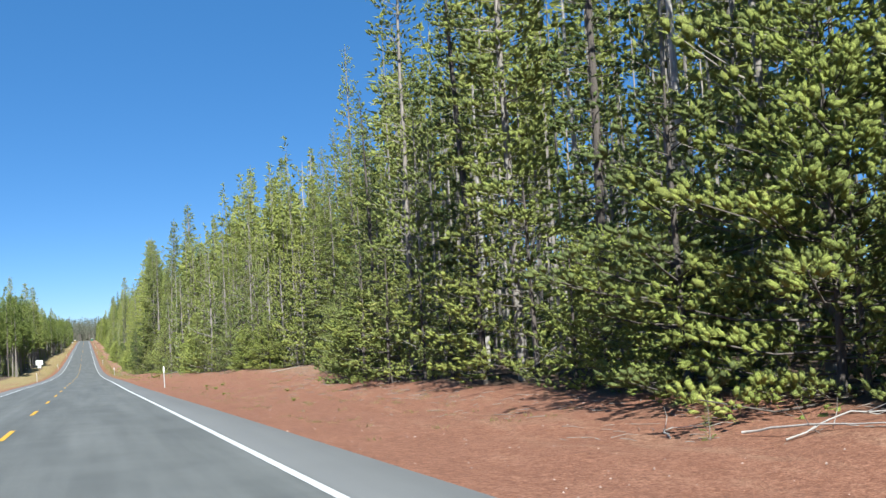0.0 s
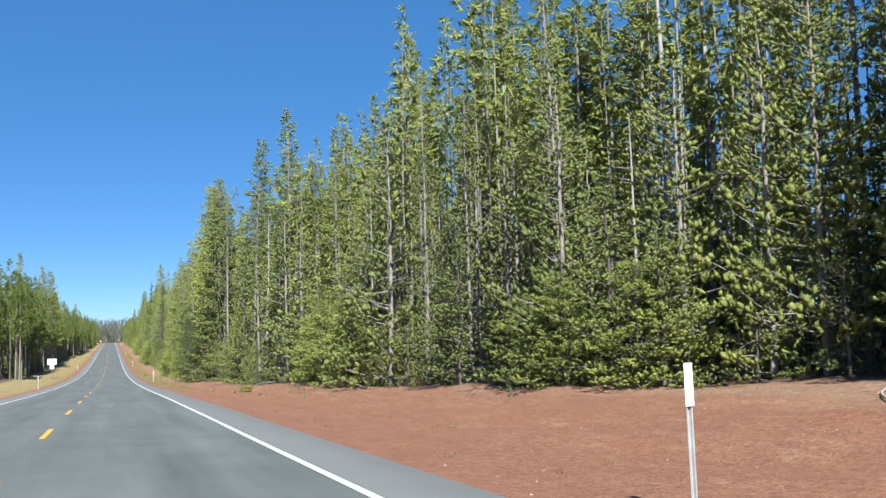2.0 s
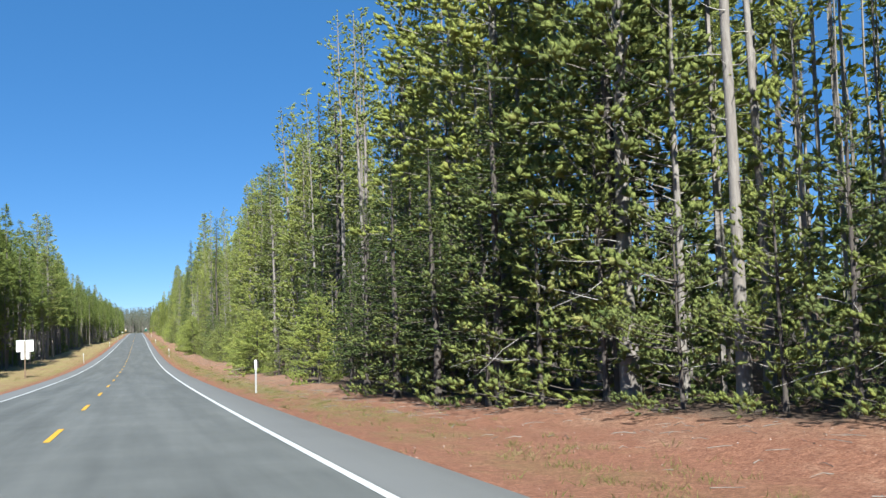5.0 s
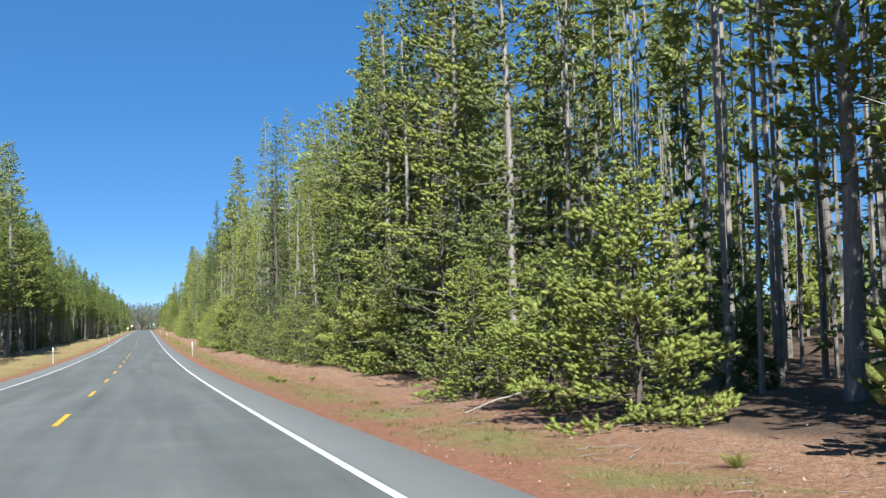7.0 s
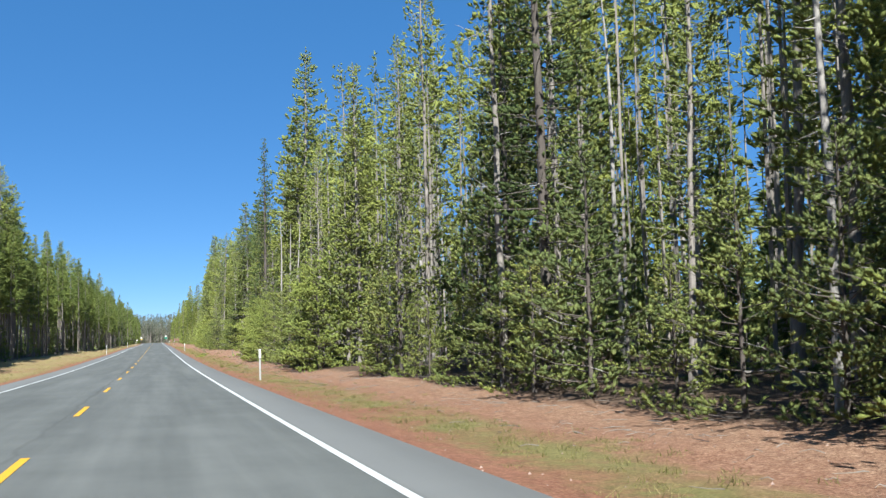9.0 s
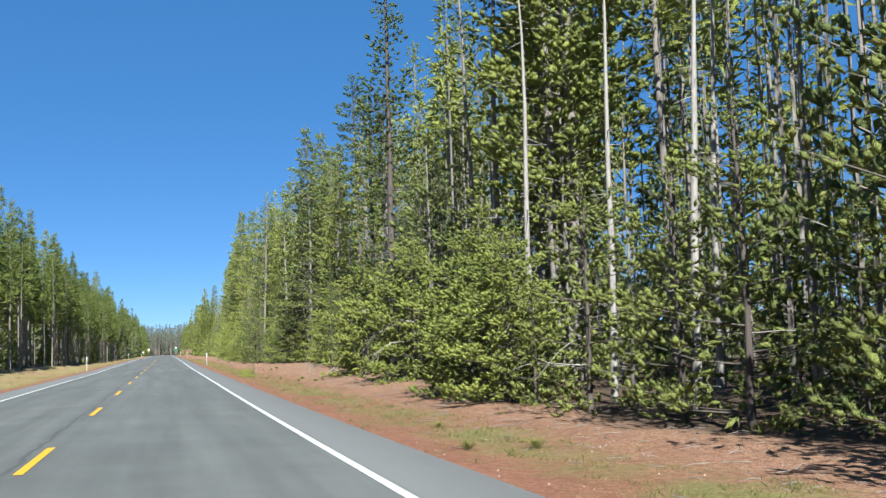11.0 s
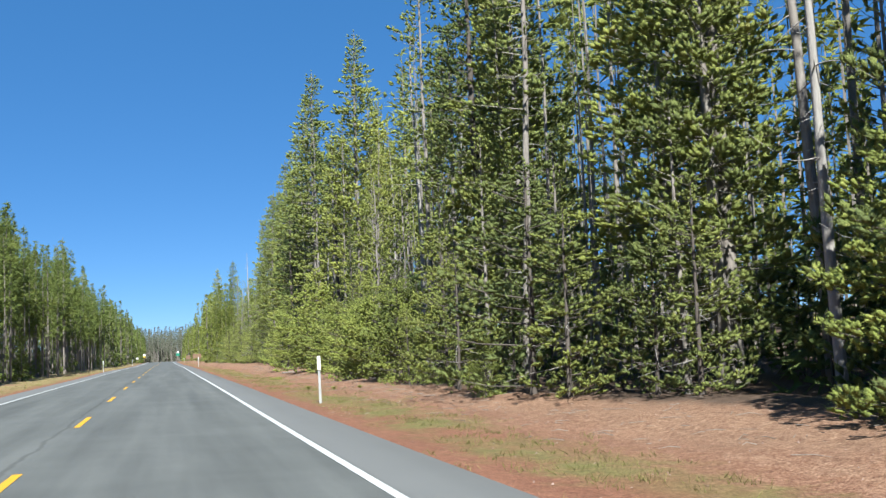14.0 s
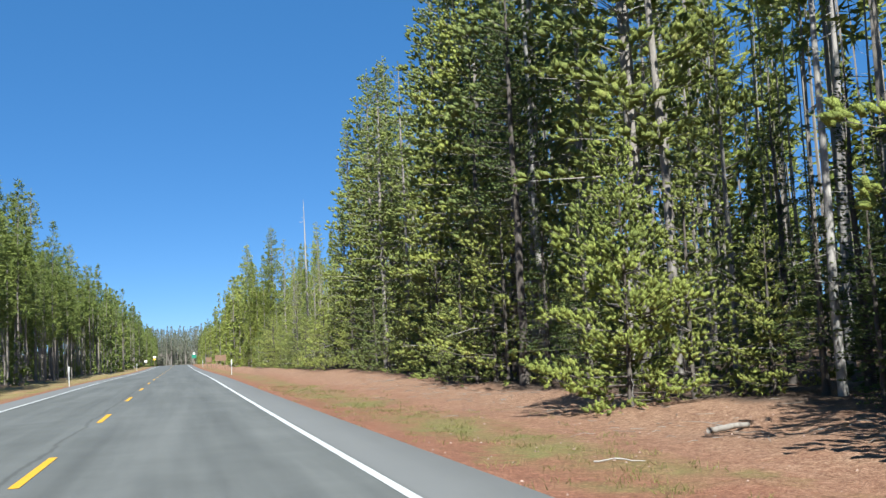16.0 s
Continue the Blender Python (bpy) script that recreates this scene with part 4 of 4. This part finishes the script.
def channel_mesh(height):
    """A flanged steel channel: hat-shaped outline pushed up."""
    outline = [(-0.036, 0.0), (-0.020, 0.0), (-0.012, 0.026), (0.012, 0.026), (0.020, 0.0), (0.036, 0.0), (0.036, 0.005), (0.023, 0.005), (0.015, 0.031), (-0.015, 0.031), (-0.023, 0.005), (-0.036, 0.005)]
    bm = bmesh.new()
    rings = [[bm.verts.new((x, y, z)) for x, y in outline] for z in (-0.3, height)]
    k = len(outline)
    for i in range(k):
        bm.faces.new((rings[0][i], rings[0][(i + 1) % k], rings[1][(i + 1) % k], rings[1][i]))
    bm.faces.new(rings[1])
    me = bpy.data.meshes.new("post")
    bm.normal_update()
    bm.to_mesh(me)
    bm.free()
    me.materials.append(GALVANISED)
    return me


POST_ME, PLATE_ME = channel_mesh(1.34), box_mesh("marker_plate", (-0.05, -0.016, 1.02), (0.05, -0.003, 1.43), REFLECTOR, 0.005)
BOLT_ME = box_mesh("bolt", (-0.008, -0.022, 1.30), (0.008, -0.014, 1.316), GALVANISED, 0.003)


def delineator(x, y, lean, turn):
    foot = tagged(new("roadside_marker_post"), "white marker plate on a galvanised steel channel post", "marker post", "marker posts along the road")
    foot.matrix_basis = pose(x, y, float(land_z(x, y)), lean[0], lean[1], turn)
    part("post", POST_ME, foot)
    plate = part("marker_plate", PLATE_ME, foot, "white reflective plate")
    part("bolt", BOLT_ME, plate)


for x, y, lean, turn in ((6.56, 63.3, (0.5, -1.2), 6), (6.4, 186.6, (0, 0.6), -4), (6.25, 308.4, (0, -0.5), 3), (6.28, 439.0, (0.4, -0.8), -5), (6.5, 563.0, (0, 0.5), 4), (6.6, 688.0, (0, 0), 0),
                         (-5.9, 167.5, (0, 0.8), 184), (-5.9, 294.0, (0, 0.4), 178), (-5.85, 425.0, (0, -0.5), 182), (-6.0, 545.0, (0, 1.0), 180), (-6.2, 668.0, (0, 0), 180)):
    delineator(x, y, lean, turn)


def road_sign(name, label, x, y, turn, plates, post, posts=(0.0,), wood=POSTWOOD):
    """plates: name, centre height, width, height, material. The posts stand behind them as seen from the side they face."""
    foot = tagged(new(name), label, "road sign")
    foot.matrix_basis = pose(x, y, float(land_z(x, y)), 0, 0, turn)
    for px in posts:
        part("post", box_mesh("post", (px - 0.05, 0.0, -0.3), (px + 0.05, 0.10, post), wood, 0.006), foot)
    for n, z, w, h, m in plates:
        part(n, box_mesh(n, (-w / 2, -0.012, z - h / 2), (w / 2, -0.002, z + h / 2), m, 0.004), foot)


road_sign("sign_seen_from_behind", "two pale aluminium sign panels seen from behind on a wooden post", -8.7, 245.3, 180, (("panel", 3.05, 1.55, 1.10, SIGN_BACK), ("lower_panel", 2.12, 0.75, 0.72, SIGN_BACK)), 3.55)
road_sign("sign_across_ahead", "small white sign with a yellow plate on a post", -6.0, 800.0, 0, (("panel", 3.0, 0.9, 0.6, SIGN_WHITE), ("lower_panel", 2.35, 0.7, 0.6, SIGN_YELLOW)), 3.4)
road_sign("small_sign_across", "small white sign on a wooden post", -7.6, 765.0, 180, (("panel", 1.75, 0.75, 0.65, SIGN_WHITE),), 2.1)
road_sign("green_sign_ahead", "green direction sign under a white plate", 5.9, 770.0, 0, (("panel", 2.5, 1.3, 1.0, SIGN_GREEN), ("upper_panel", 3.35, 0.6, 0.6, SIGN_WHITE)), 3.7)


def board_sign(x, y, turn, w, h, z, boards):
    foot = tagged(new("wooden_board_sign"), "weathered brown wooden board sign on two posts", "wooden sign", "brown wooden signs")
    foot.matrix_basis = pose(x, y, float(land_z(x, y)), 0, 0, turn)
    for px in (-w * 0.36, w * 0.36):
        part("post", box_mesh("post", (px - 0.08, 0.0, -0.3), (px + 0.08, 0.16, z + h / 2 + 0.1), POSTWOOD, 0.01), foot)
    for i in range(boards):
        z0 = z - h / 2 + h * i / boards
        part("board", box_mesh("board", (-w / 2, -0.05, z0 + 0.008), (w / 2, -0.003, z0 + h / boards - 0.008), BOARD, 0.006), foot)


board_sign(8.7, 645.0, -6, 1.9, 1.0, 1.85, 4)
board_sign(6.9, 652.0, -6, 1.0, 0.85, 1.55, 4)


# ---- fallen wood ----
def fallen(name, label, pts, radii, sides, material, twigs=0, seed=1):
    """A fallen stem along points of x, y and height over the ground."""
    r = np.random.default_rng(seed)
    path = np.array([(x, y, float(land_z(x, y)) + z) for x, y, z in pts])
    k = np.linspace(0, len(path) - 1, 9)
    path = np.stack([np.interp(k, np.arange(len(path)), path[:, j]) for j in range(3)], 1)
    path[1:-1] += r.normal(size=(7, 3)) * np.array((0.02, 0.02, 0.008))
    radii = np.interp(np.linspace(0, 1, 9), np.linspace(0, 1, len(radii)), radii)
    h = Heap()
    h.add(*tube(path, radii, sides, True))
    ob = tagged(new(name, h.mesh(name, [material], True)), label, "fallen wood")
    for _ in range(twigs):
        i = int(r.integers(1, 8))
        d = r.normal(size=3) * (0.5, 0.5, 0.35) + (0, 0, 0.25)
        q = Heap()
        q.add(*tube([path[i], path[i] + d * 0.3, path[i] + d * 0.6 + r.normal(size=3) * 0.06], (0.008, 0.006, 0.002), 4))
        part("broken_twig", q.mesh("broken_twig", [material]), ob)
    return ob


fallen("fallen_branch", "bleached dead branch lying before young pines", [(10.0, 5.6, 0.06), (10.4, 4.7, 0.12), (10.9, 3.6, 0.07)], (0.018, 0.015, 0.008), 5, DEAD, 4, 2)
fallen("fallen_branch", "bleached dead branch lying before young pines", [(10.0, 4.7, 0.04), (10.9, 4.6, 0.14), (11.8, 4.2, 0.10)], (0.016, 0.013, 0.007), 5, DEAD, 4, 3)
fallen("fallen_branch", "bleached dead branch lying before young pines", [(9.7, 6.9, 0.03), (9.9, 7.4, 0.05), (10.2, 7.6, 0.03)], (0.016, 0.012, 0.007), 5, DEAD, 2, 4)
fallen("arched_branch", "pale arched dead branch at the forest edge", [(8.35, 224.0, 0.02), (8.9, 223.6, 0.30), (9.6, 223.6, 0.42), (10.5, 223.8, 0.36)], (0.012, 0.018, 0.02, 0.022), 6, DEAD, 2, 5)
fallen("fallen_log", "grey barkless log lying under shaded pines", [(12.5, 385.8, 0.22), (11.9, 383.2, 0.10), (11.1, 380.0, 0.05)], (0.085, 0.06, 0.038), 9, LITTER, 3, 6)
fallen("fallen_log", "grey barkless log lying under shaded pines", [(11.6, 380.4, 0.10), (12.2, 378.9, 0.12), (12.8, 376.8, 0.06)], (0.05, 0.046, 0.04), 9, LITTER, 1, 7)
fallen("broken_stake", "thin grey broken stake standing at the forest edge", [(10.4, 383.0, -0.1), (10.36, 383.0, 0.3), (10.3, 383.05, 0.72)], (0.05, 0.045, 0.035), 7, LITTER, 0, 8)
fallen("short_log", "short pale log on the needle litter", [(9.95, 482.0, 0.07), (10.4, 482.15, 0.08), (10.85, 482.3, 0.05)], (0.052, 0.05, 0.045), 9, LITTER, 1, 9)
fallen("thin_branch", "thin pale branch on the verge", [(6.97, 479.7, 0.02), (7.25, 479.5, 0.05), (7.5, 479.3, 0.02)], (0.012, 0.012, 0.006), 5, DEAD, 0, 10)
fallen("fallen_branch", "pale dead branch lying along the forest edge", [(11.4, 128.9, 0.05), (12.7, 129.6, 0.16), (14.3, 130.6, 0.2)], (0.03, 0.03, 0.02), 6, DEAD, 4, 11)
fallen("fallen_branch", "pale dead branch lying along the forest edge", [(14.4, 69.0, 0.03), (16.2, 71.5, 0.06), (17.8, 73.0, 0.05)], (0.035, 0.03, 0.02), 6, DEAD, 3, 12)
fallen("fallen_log", "grey barkless log lying under shaded pines", [(13.5, 398.0, 0.1), (12.6, 396.0, 0.11), (12.0, 393.6, 0.04)], (0.05, 0.045, 0.03), 8, LITTER, 3, 13)


# ---- seedlings and weeds ----
def weed_mesh(seed, blades, high, material):
    """Leaves that spring from one root, each bent over in the middle."""
    r = np.random.default_rng(seed)
    v, f = [(0, 0, -0.01)], []
    for _ in range(blades):
        a, k = r.uniform(0, 6.28), high * r.uniform(0.6, 1.2)
        out, side = np.array((math.cos(a), math.sin(a), 0)), np.array((-math.sin(a), math.cos(a), 0))
        lean = r.uniform(0.2, 2.2)
        mid, tip = out * k * lean * 0.5 + (0, 0, k * 0.6), out * k * lean * 1.2 + (0, 0, k * r.uniform(0.6, 1.0))
        n = len(v)
        v += [mid - side * k * 0.018, mid + side * k * 0.018, tip]
        f += [(0, n, n + 1), (n, n + 2, n + 1)]
    return mesh_of("weed", v, f, [material])


SEEDLING_SPOTS = ((7.26, 390.5, 0.13), (7.4, 389.2, 0.15), (7.6, 391.6, 0.08), (9.66, 5.85, 0.10), (9.25, 121.9, 0.09), (8.86, 116.8, 0.11), (11.0, 100.0, 0.09), (14.0, 86.0, 0.12), (13.2, 84.0, 0.08), (9.8, 105.3, 0.08), (10.1, 103.8, 0.09), (9.8, 100.8, 0.10), (9.4, 392.5, 0.08))
for x, y, sc in SEEDLING_SPOTS:
    plant("pine_seedling", SAPLING[int(rng.integers(3))], x, y, sc, rng.uniform(0, 360), "tiny pine seedling on the bare verge", "pine seedlings on the verge", wide=0.9)
WEED = foliage("weed_leaves", (0.16, 0.19, 0.04), (0.34, 0.37, 0.08), (0.44, 0.40, 0.14))
WEEDS = [weed_mesh(s, 170, 0.15, WEED) for s in (1, 2, 3)]
for x, y, sc in ((7.88, 124.0, 1.2), (10.15, 124.6, 1.7), (10.06, 122.0, 2.0), (9.72, 119.4, 1.9), (9.26, 117.2, 1.6), (9.66, 122.1, 1.5), (9.29, 120.1, 1.5), (9.5, 121.0, 1.3), (8.6, 117.6, 1.4), (9.37, 112.2, 0.9), (9.33, 111.4, 0.8), (8.88, 59.4, 1.3), (9.81, 59.0, 1.2), (8.62, 52.5, 1.4), (8.2, 53.2, 0.9), (7.19, 335.0, 1.3), (6.18, 335.3, 1.2), (7.0, 340.0, 1.0), (9.6, 36.0, 1.0), (8.3, 28.0, 0.9), (7.6, 41.0, 0.9), (7.7, 452.0, 1.3), (8.4, 449.5, 1.2), (9.2, 448.0, 1.1), (9.0, 376.0, 1.4), (8.6, 374.5, 1.1), (9.3, 373.0, 1.3), (8.0, 377.5, 1.0), (9.5, 398.0, 1.2), (10.2, 401.0, 1.4), (7.5, 229.0, 1.0), (7.2, 247.3, 1.7), (7.4, 246.4, 1.5), (8.7, 246.9, 1.6), (7.3, 249.7, 1.5), (7.4, 251.6, 1.4), (6.7, 207.8, 1.3), (6.5, 204.9, 1.2), (6.6, 203.0, 1.4), (8.6, 214.0, 1.5)):
    ob = new("weed", WEEDS[int(rng.integers(3))])
    ob.matrix_basis = pose(x, y, float(land_z(x, y)) - 0.01, 0, 0, rng.uniform(0, 360)) @ Matrix.Diagonal((sc, sc, sc, 1))
    tagged(ob, "low green weed on the red cinder verge", "weed", "weeds on the verge")


# ---- loose stuff on the verge ----
def scatter(name, count, y0, y1, x_of, piece, mats, label, category):
    h = Heap()
    for _ in range(count):
        y = rng.uniform(y0, y1)
        x = x_of(y)
        v, f = piece()
        v = np.asarray(v) + (x, y, float(land_z(x, y)))
        h.add(v, f)
    return tagged(new(name, h.mesh(name, mats)), label, category, kind="stuff")


def pebble():
    s = rng.uniform(0.010, 0.028)
    v = np.array([(1, 0, 0), (-1, 0, 0), (0, 1, 0), (0, -1, 0), (0, 0, 1), (0, 0, -1)]) * s * rng.uniform(0.5, 1.2, (6, 3))
    return v, [(0, 2, 4), (2, 1, 4), (1, 3, 4), (3, 0, 4), (2, 0, 5), (1, 2, 5), (3, 1, 5), (0, 3, 5)]


def twig():
    a, k = rng.uniform(0, 6.28), rng.uniform(0.12, 0.55)
    d = np.array((math.cos(a), math.sin(a), 0)) * k / 2
    return tube([-d + (0, 0, 0.01), rng.normal(size=3) * 0.02 + (0, 0, 0.02), d + (0, 0, 0.01)], (0.007, 0.006, 0.003), 3)


def grass_tuft():
    n = 16
    at = rng.normal(size=(n, 3)) * (0.09, 0.14, 0)
    way = np.column_stack([rng.normal(size=(n, 2)) * 0.6, np.ones(n)])
    d = way * rng.uniform(0.03, 0.11, (n, 1))
    side = np.cross(way, rng.normal(size=(n, 3)))
    side /= np.linalg.norm(side, axis=1, keepdims=True)
    v = np.stack([at - side * 0.006, at + side * 0.006, at + d], 1).reshape(-1, 3)
    return v, np.arange(3 * n).reshape(-1, 3)


STONE = plain("pale_pebbles", (0.375, 0.270, 0.217), 0.9, grain=40.0, vary=0.5)
GRASS = foliage("verge_grass", (0.17, 0.19, 0.05), (0.34, 0.31, 0.11), (0.50, 0.40, 0.20), 0.7, 0.4)
scatter("pebbles", 4500, 0, 520, lambda y: rng.uniform(5.3, float(edge_right(y)) + 1.0), pebble, [STONE], "scattered pale cinder pebbles", "gravel")
scatter("twig_litter", 3600, 0, 520, lambda y: float(edge_right(y)) + rng.normal() * 1.1 - 0.6, twig, [LITTER], "pale twigs strewn along the forest edge", "twigs")
scatter("verge_grass", 2600, 130, 520, lambda y: 7.2 + rng.normal() * 0.8, grass_tuft, [GRASS], "thin green and dry grass along the verge", "grass")
scatter("verge_grass_green", 420, 384, 410, lambda y: 7.0 + (y - 389) * 0.07 + rng.normal() * 0.24, grass_tuft, [WEED], "green strip of low grass along the verge", "grass")
scatter("grass_patch", 60, 468.4, 471.8, lambda y: 8.15 + rng.normal() * 0.16 + (0.35 if y > 470.3 else 0.0), grass_tuft, [WEED], "low patch of fresh green grass on the verge", "grass")
scatter("verge_grass_early", 350, 10, 130, lambda y: rng.uniform(6.2, float(edge_right(y))), grass_tuft, [GRASS], "sparse dry grass on the cinder verge", "grass")
scatter("grass_across", 1500, 230, 640, lambda y: rng.uniform(-11.5, -6.3), grass_tuft, [GRASS], "dry yellow grass on the far verge", "grass")
